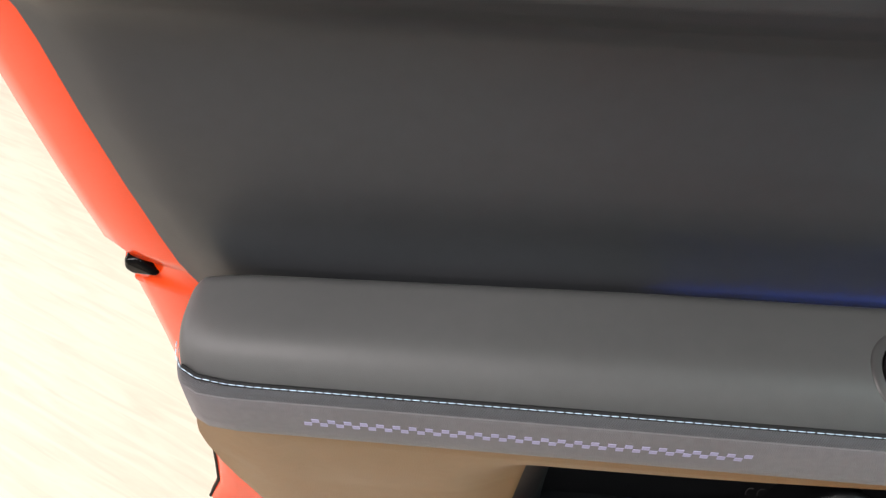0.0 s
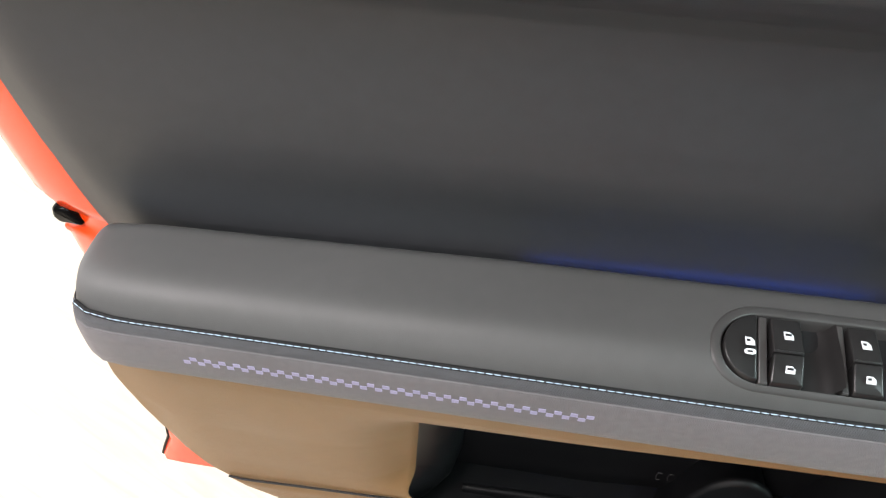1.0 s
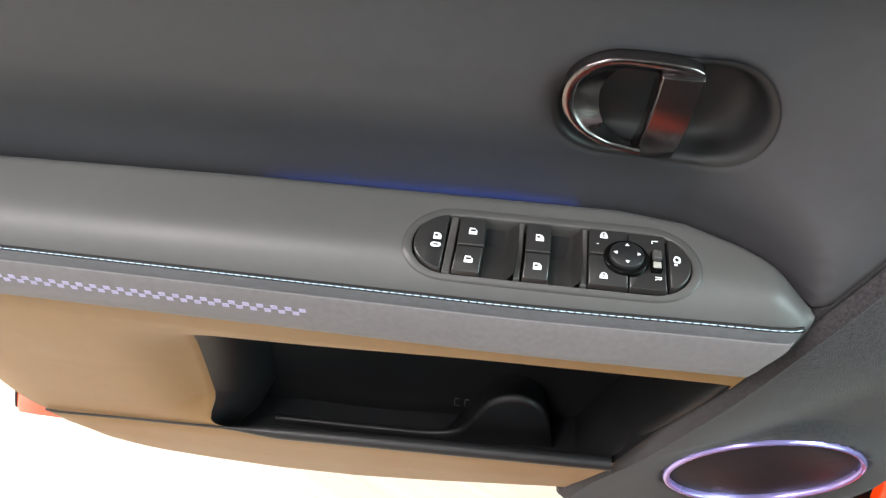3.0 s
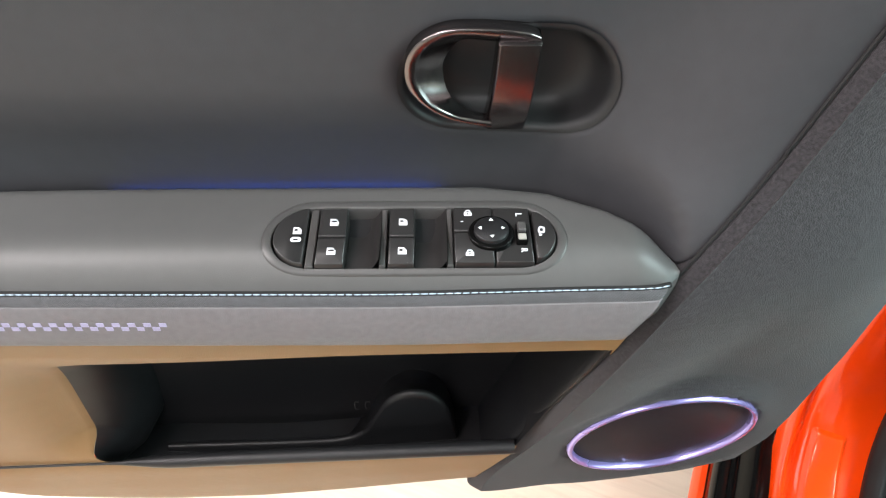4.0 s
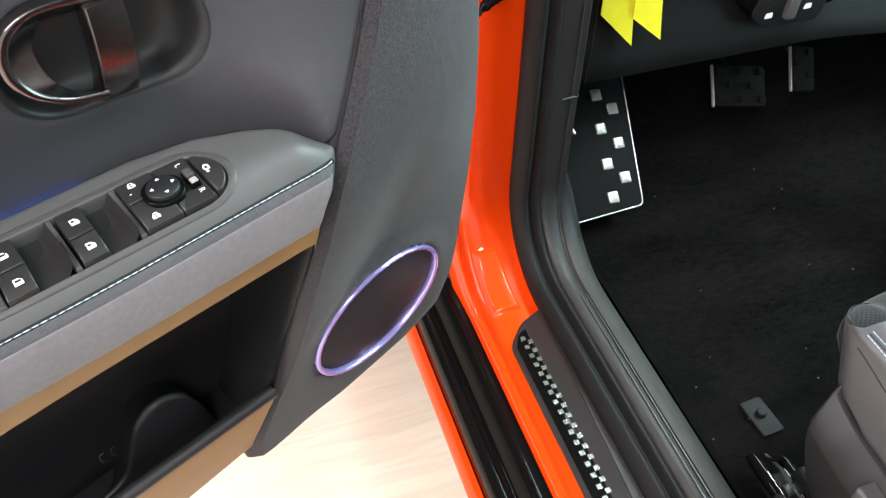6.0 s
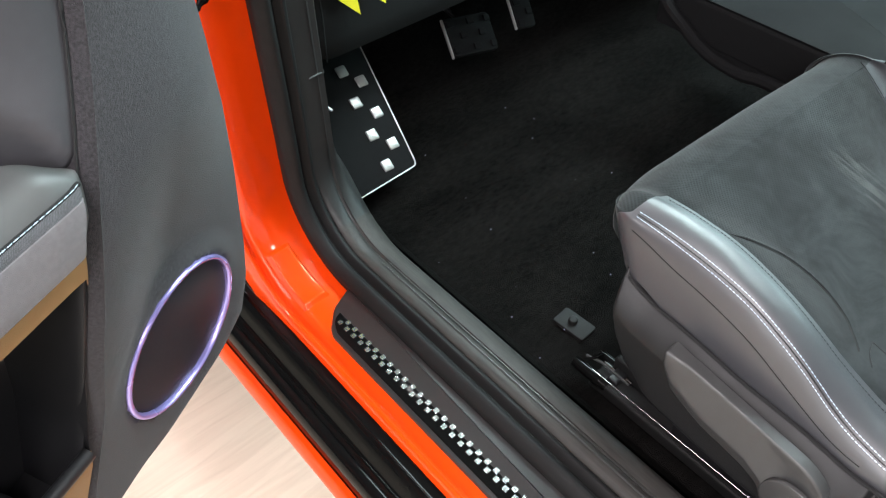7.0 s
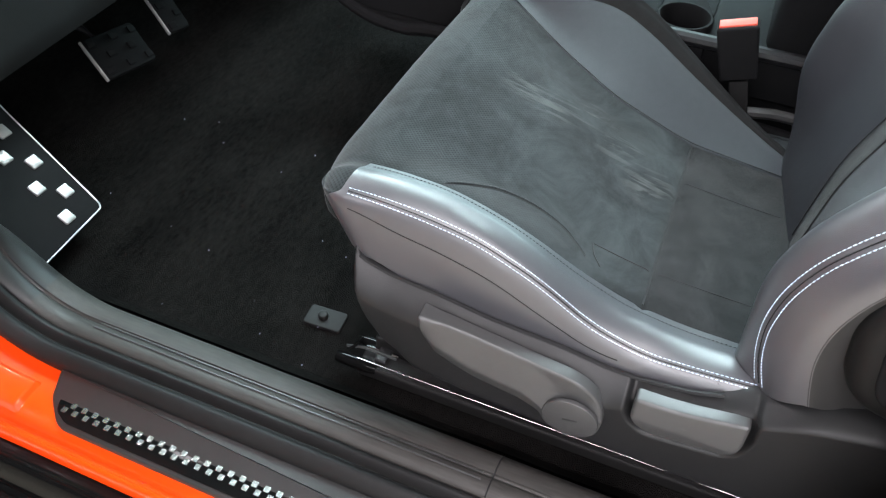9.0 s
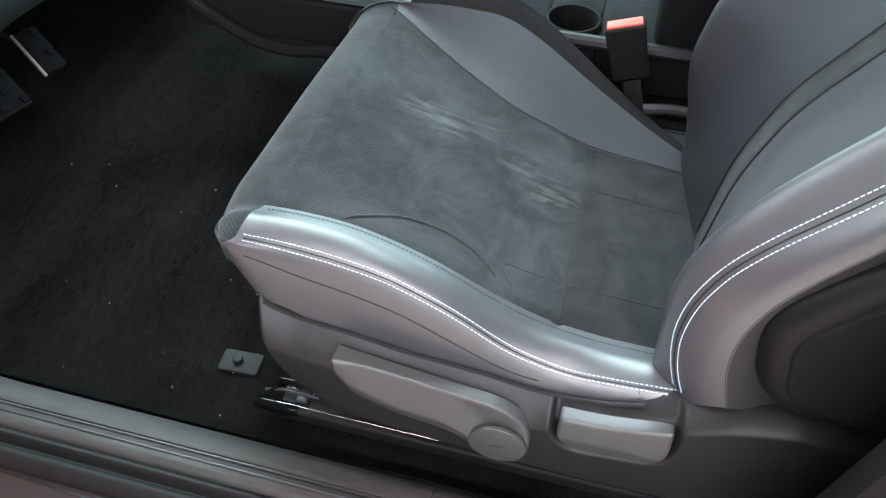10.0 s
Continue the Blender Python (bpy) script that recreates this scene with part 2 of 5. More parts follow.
M_SEAM = mat("dark_seam", (0.005, 0.005, 0.0055), 0.8, vary=0.1)
M_SHIELD = mat("seat_shield_plastic", (0.0115, 0.0115, 0.0118), 0.36, vary=0.08, bump=0.1, bscale=1500, spec=0.22)
M_YELLOW = mat("yellow_vinyl", (0.86, 0.78, 0.03), 0.5, vary=0.05)
M_WHITE = mat("white_print", (0.85, 0.86, 0.9), 0.6, vary=0.03)
M_BUCKLE = mat("red_button", (0.62, 0.06, 0.03), 0.5, vary=0.03)
M_WALL = mat("grey_wall", (0.14, 0.14, 0.145), 0.8, vary=0.03)
M_WALLW = mat("pale_wall", (0.36, 0.36, 0.36), 0.8, vary=0.03)
M_WOOD = wood_mat("pale_wood_floor")
M_LINER = mat("grey_headliner", (0.35, 0.34, 0.33), 0.9, vary=0.04)


# ---- shape helpers ----
def part(name, bm, material, parent=None, label="", smooth=True, angle=35):
    """Links a bmesh as one mesh object under a thing or a part."""
    bmesh.ops.remove_doubles(bm, verts=bm.verts, dist=1e-6)
    bmesh.ops.recalc_face_normals(bm, faces=bm.faces)
    me = bpy.data.meshes.new(name)
    if smooth:
        for fc in bm.faces:
            fc.smooth = True
        for e in bm.edges:
            if len(e.link_faces) == 2 and e.calc_face_angle(0) > radians(angle):
                e.smooth = False
    bm.to_mesh(me)
    bm.free()
    me.materials.append(material)
    ob = new(name, me)
    if parent:
        ob.parent = parent
    if label:
        tagged(ob, label)
    return ob


def thing(name, m, label, category, group="", kind=""):
    ob = new(name)
    ob.matrix_world = m
    ob.empty_display_size = 0.05
    return tagged(ob, label, category, group, kind)


def spline(pts, n, closed=False):
    """Catmull-Rom through the points, resampled to n points of even spacing."""
    p = np.array(pts, float)
    k = len(p)
    out = []
    for i in range(k if closed else k - 1):
        a, b, c, d = (p[(i + j) % k] if closed else p[min(max(i + j, 0), k - 1)] for j in (-1, 0, 1, 2))
        for t in np.linspace(0, 1, 16, endpoint=False):
            out.append(0.5 * (2 * b + (c - a) * t + (2 * a - 5 * b + 4 * c - d) * t * t + (3 * b - a - 3 * c + d) * t**3))
    out.append(p[0] if closed else p[-1])
    return resample(out, n, closed)


def resample(pts, n, closed=False):
    out = np.array(pts, float)
    far = np.r_[0, np.cumsum(np.linalg.norm(np.diff(out, axis=0), axis=1))]
    at = np.linspace(0, far[-1], n, endpoint=not closed)
    return np.stack([np.interp(at, far, out[:, j]) for j in range(out.shape[1])], 1)


def polyline(pts, n):
    return resample(pts, n)


def rounded(pts, r, seg=6):
    """A closed outline with its corners rounded off; r is a radius or one for each corner."""
    p = [Vector(q) for q in pts]
    out = []
    for i, b in enumerate(p):
        a, c = p[i - 1], p[(i + 1) % len(p)]
        rr = r[i] if hasattr(r, "__len__") else r
        u, v = (a - b), (c - b)
        d = min(rr, u.length * 0.49, v.length * 0.49)
        u, v = b + u.normalized() * d, b + v.normalized() * d
        for k in range(seg + 1):
            t = k / seg
            out.append(tuple((1 - t) ** 2 * u + 2 * t * (1 - t) * b + t * t * v))
    return out


def stadium(cx, cy, hx, hy, n=12):
    out = []
    for side, s in ((1, 1), (-1, -1)):
        for k in range(n + 1):
            a = radians(-90 + 180 * k / n)
            out.append((cx + s * (hx - hy) + s * hy * math.cos(a), cy + s * hy * math.sin(a)))
    return out


def inset(outline, d):
    """The closed outline moved inwards by d."""
    p = np.array(outline, float)
    area = 0.5 * np.sum(p[:, 0] * np.roll(p[:, 1], -1) - np.roll(p[:, 0], -1) * p[:, 1])
    t1 = p - np.roll(p, 1, 0)
    t2 = np.roll(p, -1, 0) - p
    t1 /= np.linalg.norm(t1, axis=1)[:, None] + 1e-12
    t2 /= np.linalg.norm(t2, axis=1)[:, None] + 1e-12
    t = t1 + t2
    t /= np.linalg.norm(t, axis=1)[:, None] + 1e-12
    nrm = np.stack([-t[:, 1], t[:, 0]], 1) * np.sign(area)
    return p + nrm * d


def dedupe(outline):
    out = [outline[0]]
    for q in outline[1:]:
        if math.dist(q, out[-1]) > 1e-5:
            out.append(q)
    if math.dist(out[0], out[-1]) < 1e-5:
        out.pop()
    return out


def loft(bm, rings, closed=True, cap_first=False, cap_last=False):
    vs = [[bm.verts.new(tuple(q)) for q in ring] for ring in rings]
    for a, b in zip(vs, vs[1:]):
        m = len(a)
        for i in range(m if closed else m - 1):
            j = (i + 1) % m
            bm.faces.new((a[i], a[j], b[j], b[i]))
    if cap_first:
        bm.faces.new(vs[0][::-1])
    if cap_last:
        bm.faces.new(vs[-1])
    return vs


def slab(outline, place, thick, edge=0.002, seg=3, dome=0.0, back=True):
    """A rounded plate: the outline (u, v) raised by thick, its front edge rounded; place(u, v, h) gives the point."""
    o = dedupe([tuple(q) for q in outline])
    bm = bmesh.new()
    rings = [[place(u, v, 0) for u, v in o]]
    for k in range(seg + 1):
        a = radians(90 * k / seg)
        rings.append([place(u, v, thick - edge + edge * math.sin(a)) for u, v in inset(o, edge * (1 - math.cos(a)))])
    if dome:
        for f in (0.12, 0.25, 0.4, 0.55, 0.7, 0.85, 0.95):
            c = np.mean(o, 0)
            rings.append([place(*(np.array(q) * (1 - f) + c * f), thick + dome * (1 - (1 - f) ** 2)) for q in inset(o, edge)])
    loft(bm, rings, True, back, True)
    return bm


def tube(path, r, n=8, flat=1.0, closed=False):
    """A round bar along a path; flat squeezes it."""
    p = [Vector(q) for q in path]
    rings = []
    for i, q in enumerate(p):
        d = (p[min(i + 1, len(p) - 1)] - p[max(i - 1, 0)]) if not closed else p[(i + 1) % len(p)] - p[i - 1]
        d.normalize()
        ref = Vector((0, 0, 1)) if abs(d.z) < 0.9 else Vector((0, 1, 0))
        u = d.cross(ref).normalized()
        v = u.cross(d)
        rr = r[i] if hasattr(r, "__len__") else r
        rings.append([q + u * (rr * math.cos(a)) + v * (rr * flat * math.sin(a)) for a in (2 * math.pi * k / n for k in range(n))])
    bm = bmesh.new()
    if closed:
        rings.append(rings[0])
    loft(bm, rings, True, not closed, not closed)
    return bm


def grid(rows):
    bm = bmesh.new()
    loft(bm, rows, False)
    return bm


def box(x0, x1, y0, y1, z0, z1, r=0.004):
    return slab(rounded([(x0, y0), (x1, y0), (x1, y1), (x0, y1)], r, 3), lambda u, v, h: (u, v, z0 + h), z1 - z0, min(r, (z1 - z0) * 0.45))


def thread(bm, path, dash, gap, r):
    """Stitches: short raised dashes along a path."""
    p = resample(path, 1200)
    step = np.linalg.norm(np.diff(p, axis=0), axis=1)
    far = np.r_[0, np.cumsum(step)]
    at = 0.0
    while at + dash < far[-1]:
        q = [Vector([np.interp(at + dash * f, far, p[:, j]) for j in range(3)]) for f in (0, 0.5, 1)]
        d = (q[2] - q[0]).normalized()
        u = d.cross(Vector((0, 0, 1)))
        u = u.normalized() if u.length > 1e-4 else Vector((1, 0, 0))
        v = u.cross(d)
        rings = []
        for c, f in zip(q, (0.55, 1.0, 0.55)):
            rings.append([c + (u * math.cos(a) + v * math.sin(a)) * r * f for a in (math.pi * k / 3 for k in range(6))])
        loft(bm, rings, True, True, True)
        at += dash + gap
    return bm


def cross_at(outline, c, d):
    """How far along d from c the closed outline is met."""
    best = 0.0
    o = np.array(outline)
    for a, b in zip(o, np.roll(o, -1, 0)):
        e = b - a
        det = d[0] * -e[1] + d[1] * e[0]
        if abs(det) < 1e-12:
            continue
        w = a - c
        t = (w[0] * -e[1] + w[1] * e[0]) / det
        s = (d[0] * w[1] - d[1] * w[0]) / det
        if t > 0 and -1e-6 <= s <= 1 + 1e-6:
            best = max(best, t)
    return best


def ringed(outer, inner, centre, rings, yfun, power=1.0):
    """A sheet between two outlines (x, z), at y = yfun(x, z); returns its rings of points, the inner one last."""
    c = np.array(centre)
    out = []
    pairs = []
    for q in outer:
        d = np.array(q) - c
        far = np.linalg.norm(d)
        d = d / far
        pairs.append((np.array(q), c + d * cross_at(inner, c, d)))
    for k in range(rings + 1):
        f = (k / rings) ** power
        out.append([(p[0], yfun(*p), p[1]) for p in (a * (1 - f) + b * f for a, b in pairs)])
    return out


# ---- setting: showroom floor, with unseen walls and ceiling added round it ----
def room():
    f = part("floor", box(-5, 5, -5, 5, -0.06, -0.012, 0.01), M_WOOD, label="pale wood showroom floor")
    tagged(f, "pale bright grained wood showroom floor", "floor", kind="structure")
    # the south wall is paler, a reflector for the upper door panel
    for name, b in (("wall_north", (-5, 5, 5, 5.1)), ("wall_south", (-5, 5, -5.1, -5)), ("wall_east", (5, 5.1, -5, 5)), ("wall_west", (-5.1, -5, -5, 5))):
        w = part(name, box(*b, 0, 3.2, 0.004), M_WALLW if name == "wall_south" else M_WALL)
        tagged(w, "plain pale showroom wall" if name == "wall_south" else "plain grey showroom wall", "wall", kind="structure")
    c = part("ceiling", box(-5, 5, -5, 5, 3.2, 3.3, 0.01), M_WALL)
    tagged(c, "plain grey showroom ceiling", "ceiling", kind="structure")
    return f


floor = room()


def ease(a, b, v):
    t = min(max((v - a) / (b - a), 0), 1)
    return t * t * (3 - 2 * t)


# ---- car body: sill, hinge pillar, seal, trim, rocker ----
body = thing("car", pose(0, 0, 0), "orange-red car with its driver's door opening", "car")
ARC_Y, ARC_Z, ARC_R = 0.001, 0.527, 0.107


def opening(n_off, x, back=-1.35, top=1.05, steps=14):
    """Points along the door opening's edge: the sill, the corner, then up the pillar; n_off is measured into the opening."""
    r = ARC_R - n_off
    out = [(x, y, ARC_Z - r) for y in np.linspace(back, ARC_Y, 30)]
    for k in range(1, steps + 1):
        a = radians(90 * k / steps)
        out.append((x, ARC_Y + r * math.sin(a), ARC_Z - r * math.cos(a)))
    for z in np.linspace(ARC_Z + 0.02, top, 14):
        out.append((x, ARC_Y + r + 0.02 * max(0, z - 0.6), z))
    return out


def sweep(profile, start=0, **kw):
    return grid([opening(n, x, **kw)[start:] for x, n in profile])


def smooth_profile(pts, n):
    return [tuple(q) for q in spline(pts, n)]


# red flange of the sill and the hinge pillar
part("sill_panel", sweep(smooth_profile([(-0.157, -0.075), (-0.154, -0.048), (-0.150, -0.036), (-0.1455, -0.0325), (-0.142, -0.0365), (-0.138, -0.0365),
                                         (-0.1355, -0.0315), (-0.131, -0.0268), (-0.125, -0.0238), (-0.117, -0.0220), (-0.108, -0.0209), (-0.101, -0.0206), (-0.094, -0.0209), (-0.08, -0.0222), (-0.06, -0.0245)], 56)), M_RED, body, "orange-red painted sill and pillar flange")
rows = []
for x in np.linspace(-0.137, -0.081, 44):
    n_ = float(np.interp(x, (-0.137, -0.1355, -0.131, -0.125, -0.117, -0.108, -0.101, -0.094, -0.08), (-0.034, -0.0315, -0.0268, -0.0238, -0.0220, -0.0209, -0.0206, -0.0209, -0.0222)))
    row = []
    for a in np.linspace(0.5, 53, 60):
        inner = -0.086 - 0.006 * (a - 3) / 45
        h = 0.0080 * ease(0, 0.007, min(inner - x, x + 0.1315)) * ease(0, 0.007, min(48 - a, a - 3) * 0.00224) - 0.0006
        r = ARC_R - n_ - h
        row.append((x, ARC_Y + r * math.sin(radians(a)), ARC_Z - r * math.cos(radians(a))))
    rows.append(row)
part("corner_emboss", grid(rows), M_RED, body, "pressed panel in the painted sill corner", angle=80)
hinge = smooth_profile([(-0.24, -0.135), (-0.215, -0.105), (-0.185, -0.092), (-0.165, -0.085), (-0.152, -0.062), (-0.15, -0.05)], 20)
part("hinge_pillar", sweep(hinge, start=39), M_RED, body, "orange-red painted hinge pillar")
# rubber door seal with its ridges
part("door_seal", sweep(smooth_profile([(-0.066, -0.022), (-0.068, -0.006), (-0.062, 0.004), (-0.055, 0.008), (-0.049, 0.004), (-0.045, -0.004), (-0.041, 0.000), (-0.036, 0.006), (-0.031, 0.004), (-0.027, -0.004)], 40)),
     M_RUBBER, body, "ridged black rubber door seal")
# sill trim inside the seal
def trim_path(x, n):
    """The opening's edge; up the pillar the trim's grooves run out into a smooth panel."""
    out = []
    for q, w in zip(opening(n, x, top=0.95), opening(-0.002, x, top=0.95)):
        k = ease(0.43, 0.56, q[2]) * (q[1] > 0)
        out.append((q[0] + (min(q[0], 0.008) - q[0]) * k, q[1] + (w[1] - q[1]) * k, q[2] + (w[2] - q[2]) * k))
    return out


trim_profile = smooth_profile([(-0.031, -0.008), (-0.027, 0.0005), (-0.02, 0.0045), (-0.011, 0.0035), (-0.0035, -0.0005), (-0.002, -0.004), (0.001, -0.004), (0.0025, -0.0005), (0.012, -0.002), (0.024, -0.008), (0.036, -0.022), (0.046, -0.042), (0.054, -0.066), (0.06, -0.10)], 60)
part("sill_trim", grid([trim_path(x, n)[:36] for x, n in trim_profile]), M_TRIM, body, "charcoal grey grained sill trim with fine grooves")
part("pillar_trim", grid([trim_path(x, n)[35:] for x, n in trim_profile]), M_COVER, body, "black plastic pillar trim")
for x, n in ((-0.0115, 0.0042), (-0.0005, -0.0025)):
    part("groove_line", tube([(x, y, 0.4207 + n) for y in np.linspace(-0.505, -0.01, 12)], 0.0012, 6), M_STEEL if n > 0.1 else M_GREY, body)
part("trim_joint", tube([(x, -0.516, 0.42 + n_ + 0.0004) for x, n_ in smooth_profile([(-0.027, 0.0005), (-0.02, 0.0045), (-0.011, 0.0035), (-0.0035, -0.0005), (0.0025, -0.0005), (0.012, -0.002), (0.024, -0.008), (0.036, -0.022), (0.046, -0.042)], 30)], 0.0009, 6), M_SEAM, body)
# outer sill cover with the chequered plate
cover = rounded([(-0.127, -1.3), (-0.127, -0.046), (-0.097, -0.012), (-0.066, -0.004), (-0.066, -1.3)], [0.002, 0.012, 0.012, 0.004, 0.002])
part("sill_cover", slab(cover, lambda u, v, h: (u, v, 0.392 + h + 0.35 * max(0, u + 0.088)), 0.011, 0.004), M_COVER, body, "black plastic sill cover")
plate = part("sill_plate", slab(rounded([(-0.1215, -0.95), (-0.1215, -0.054), (-0.112, -0.034), (-0.0905, -0.026), (-0.0905, -0.95)], [0.003, 0.006, 0.008, 0.006, 0.003]), lambda u, v, h: (u, v, 0.4032 + h), 0.0022, 0.001), M_GLOSS, body,
             "black sill plate with two rows of steel squares")
sq = slab(rounded([(-0.0034, -0.0034), (0.0034, -0.0034), (0.0034, 0.0034), (-0.0034, 0.0034)], 0.0008, 2), lambda u, v, h: (u, v, h), 0.0006, 0.0002, 1)
tile = part("steel_square", sq, M_PLATE, plate)
tile.location = (-0.1085, -0.0435, 0.4054)
for k in range(1, 116):
    t = new("steel_square", tile.data)
    t.parent = plate
    t.location = (-0.1085 + 0.0074 * (k % 2), -0.0435 - 0.0074 * k, 0.4054)


def along(profile, y0, y1, n=2):
    return grid([[(x, y, z) for y in np.linspace(y0, y1, n)] for x, z in profile])


part("rocker_cladding", along(smooth_profile([(-0.149, 0.350), (-0.1525, 0.371), (-0.159, 0.3725), (-0.166, 0.3715), (-0.1695, 0.373), (-0.173, 0.370), (-0.180, 0.360), (-0.188, 0.3475), (-0.1915, 0.3485), (-0.196, 0.344)], 40), -1.4, 0.7), M_GLOSS, body,
     "gloss black rocker cladding")
part("rocker_strip", along(smooth_profile([(-0.194, 0.342), (-0.2, 0.3445), (-0.206, 0.3425), (-0.2115, 0.335), (-0.2145, 0.318), (-0.215, 0.29)], 20), -1.4, 0.7), M_GLOSS, body, "black rocker strip")
part("rocker_skirt", along(smooth_profile([(-0.211, 0.29), (-0.2165, 0.306), (-0.223, 0.304), (-0.230, 0.294), (-0.231, 0.284), (-0.222, 0.25), (-0.205, 0.19), (-0.17, 0.165)], 24), -1.4, 0.7), M_RED, body, "orange-red rocker skirt")
part("underbody", box(-0.19, 1.45, -1.5, 1.2, 0.17, 0.30, 0.01), M_BLACK, body)
# unseen cabin shell; roof and far side are left open to let light in
for x0, x1, y0, y1 in ((-0.02, 0.24, -1.6, -0.30), (1.08, 1.30, -1.6, -0.30), (0.24, 1.08, -1.6, -1.02), (0.24, 1.08, -0.42, -0.30)):
    part("roof", box(x0, x1, y0, y1, 1.46, 1.52, 0.02), M_LINER, body, "grey headliner round an open glass roof")
part("far_sill", box(1.22, 1.32, -1.0, 0.15, 0.3, 0.42, 0.02), M_BLACK, body)
part("far_side", box(1.25, 1.32, -1.6, -1.0, 0.3, 0.92, 0.03), M_BLACK, body)
part("far_side", box(1.25, 1.32, 0.15, 0.9, 0.3, 0.92, 0.03), M_BLACK, body)
part("rear_wall", box(0.0, 1.3, -1.62, -1.5, 0.3, 1.0, 0.03), M_BLACK, body)
part("firewall", box(-0.02, 1.3, 0.62, 0.7, 0.3, 0.95, 0.01), M_BLACK, body)
# pillar behind the seat
bp = [[(x + (0.012 if 0 < j < 4 else 0), y, z) for j, (x, y) in enumerate([(0.06, -0.90 - 0.05 * (1.1 - z)), (-0.01, -0.85 + 0.13 * (0.8 - z)), (-0.045, -0.84 + 0.13 * (0.8 - z)), (-0.07, -0.87), (-0.08, -0.98), (0.06, -1.0)])] for z in np.linspace(0.40, 1.45, 16)]
part("centre_pillar_trim", grid(bp), M_PILLAR, body, "dark grey lower centre pillar trim")

# wiring boot between pillar and door
boot = part("wiring_boot", tube(spline([(-0.150, 0.100, 0.779), (-0.137, 0.114, 0.790), (-0.125, 0.120, 0.798), (-0.115, 0.121, 0.806), (-0.104, 0.121, 0.812), (-0.095, 0.124, 0.813), (-0.088, 0.136, 0.814)], 30), [0.0030 + 0.0010 * (k % 2) + (0.0030 if k > 13 else 0) for k in range(30)], 10), M_GLOSS, body, "ribbed black rubber wiring boot")

# ---- the open door ----
door = thing("door_1", pose(-0.3461, -0.1341, 0, 0, 0, 23.0), "open orange-red car door with grey trim, armrest and pocket", "car door", kind="structure")


LEFT_Z, LEFT_X = (0.78, 0.84, 0.905, 0.975, 1.025, 1.16), (-0.722, -0.729, -0.735, -0.744, -0.751, -0.772)
DIAG_Z, DIAG_X = (0.44, 0.584, 0.654, 0.797, 0.866, 0.895, 0.963, 1.039, 1.16), (-0.17, -0.142, -0.10, -0.0475, -0.011, 0.03, 0.064, 0.088, 0.126)


SP_Z = (0.490, 0.534, 0.606, 0.70, 0.787, 0.856, 0.892, 0.963, 1.039, 1.16)
SP_L = (-0.128, -0.120, -0.0795, -0.060, -0.032, -0.006, 0.028, 0.0615, 0.0855, 0.122)
YL_Z = (0.49, 0.534, 0.606, 0.70, 0.77, 0.856, 0.892, 0.963, 1.16)
YL_Y = (0.034, 0.028, 0.021, 0.0, -0.012, -0.012, 0.006, 0.022, 0.028)
SR_Z = (0.490, 0.50, 0.52, 0.56, 0.60, 0.63, 0.70, 0.773, 0.842, 0.87, 0.941, 1.017, 1.16)
SP_R = (0.05, 0.106, 0.146, 0.167, 0.176, 0.180, 0.190, 0.196, 0.196, 0.195, 0.190, 0.182, 0.17)


BACK_X, BACK_Y = (-0.699, -0.6975, -0.692, -0.660, -0.55, -0.4, -0.13, -0.084, -0.047, -0.023, -0.010, -0.005, -0.003), (0.046, 0.057, 0.064, 0.068, 0.071, 0.074, 0.074, 0.067, 0.050, 0.031, 0.016, 0.006, -0.004)
FRONT_XS, FRONT_Y = (-0.699, -0.697, -0.692, -0.681, -0.66, -0.03, -0.012, -0.003), (0.020, 0.003, -0.009, -0.0155, -0.0175, -0.0175, -0.0155, -0.008)


def sp_edge(z):
    """The rear edge of the speaker panel, gliding."""
    return float(np.mean([np.interp(z + d, SP_Z, SP_L) for d in (-0.04, -0.025, -0.01, 0.01, 0.025, 0.04)]))


def yl_at(z):
    return float(np.mean([np.interp(z + d, YL_Z, YL_Y) for d in (-0.04, -0.025, -0.01, 0.01, 0.025, 0.04)]))


HX, HZ = -0.1185, 0.9595


def y_upper(x, z):
    y = float(np.interp(z, (0.78, 0.83, 0.87, 0.92, 0.98, 1.03, 1.052, 1.066, 1.078, 1.09, 1.11, 1.135, 1.16), (0.080, 0.074, 0.068, 0.0625, 0.060, 0.061, 0.0595, 0.052, 0.040, 0.031, 0.027, 0.032, 0.05)))
    edge = sp_edge(z)
    y = y + (yl_at(z) + 0.003 - y) * (1 - ease(0.0, 0.14, edge - x)) * ease(0.80, 0.87, z)
    foot = max(y, float(np.interp(x, BACK_X, BACK_Y)) + 0.0015) if x < -0.003 else y
    y += (foot - y) * ease(0.955, 0.870, z)
    away = math.hypot(max(0.0, abs(x - HX) - 0.0278), z - HZ) - 0.0392
    y += 0.0028 * (1 - min(1.0, max(0.0, away) / 0.008)) ** 2
    left = float(np.interp(z, LEFT_Z, LEFT_X))
    k = ease(left + 0.05, left, x)
    return y + 0.014 * k * k


upper_out = polyline([(-0.7221, 0.78)] + [(x, z) for z, x in zip(LEFT_Z, LEFT_X)] + [(-0.5, 1.16), (-0.2, 1.16), (0.134, 1.16)] + [(x + 0.012, z) for z, x in list(zip(DIAG_Z, DIAG_X))[::-1] if 0.88 < z < 1.1] + [(-0.01, 0.84), (-0.02, 0.78), (-0.3, 0.78), (-0.72, 0.78)], 260)
recess = stadium(HX, HZ, 0.0670, 0.0392, 16)
bm = bmesh.new()
loft(bm, ringed(upper_out, recess, (HX, HZ), 70, y_upper, 0.75))
upper = part("upper_panel", bm, M_UPPER, door, "dark grey soft-touch upper door panel", angle=80)

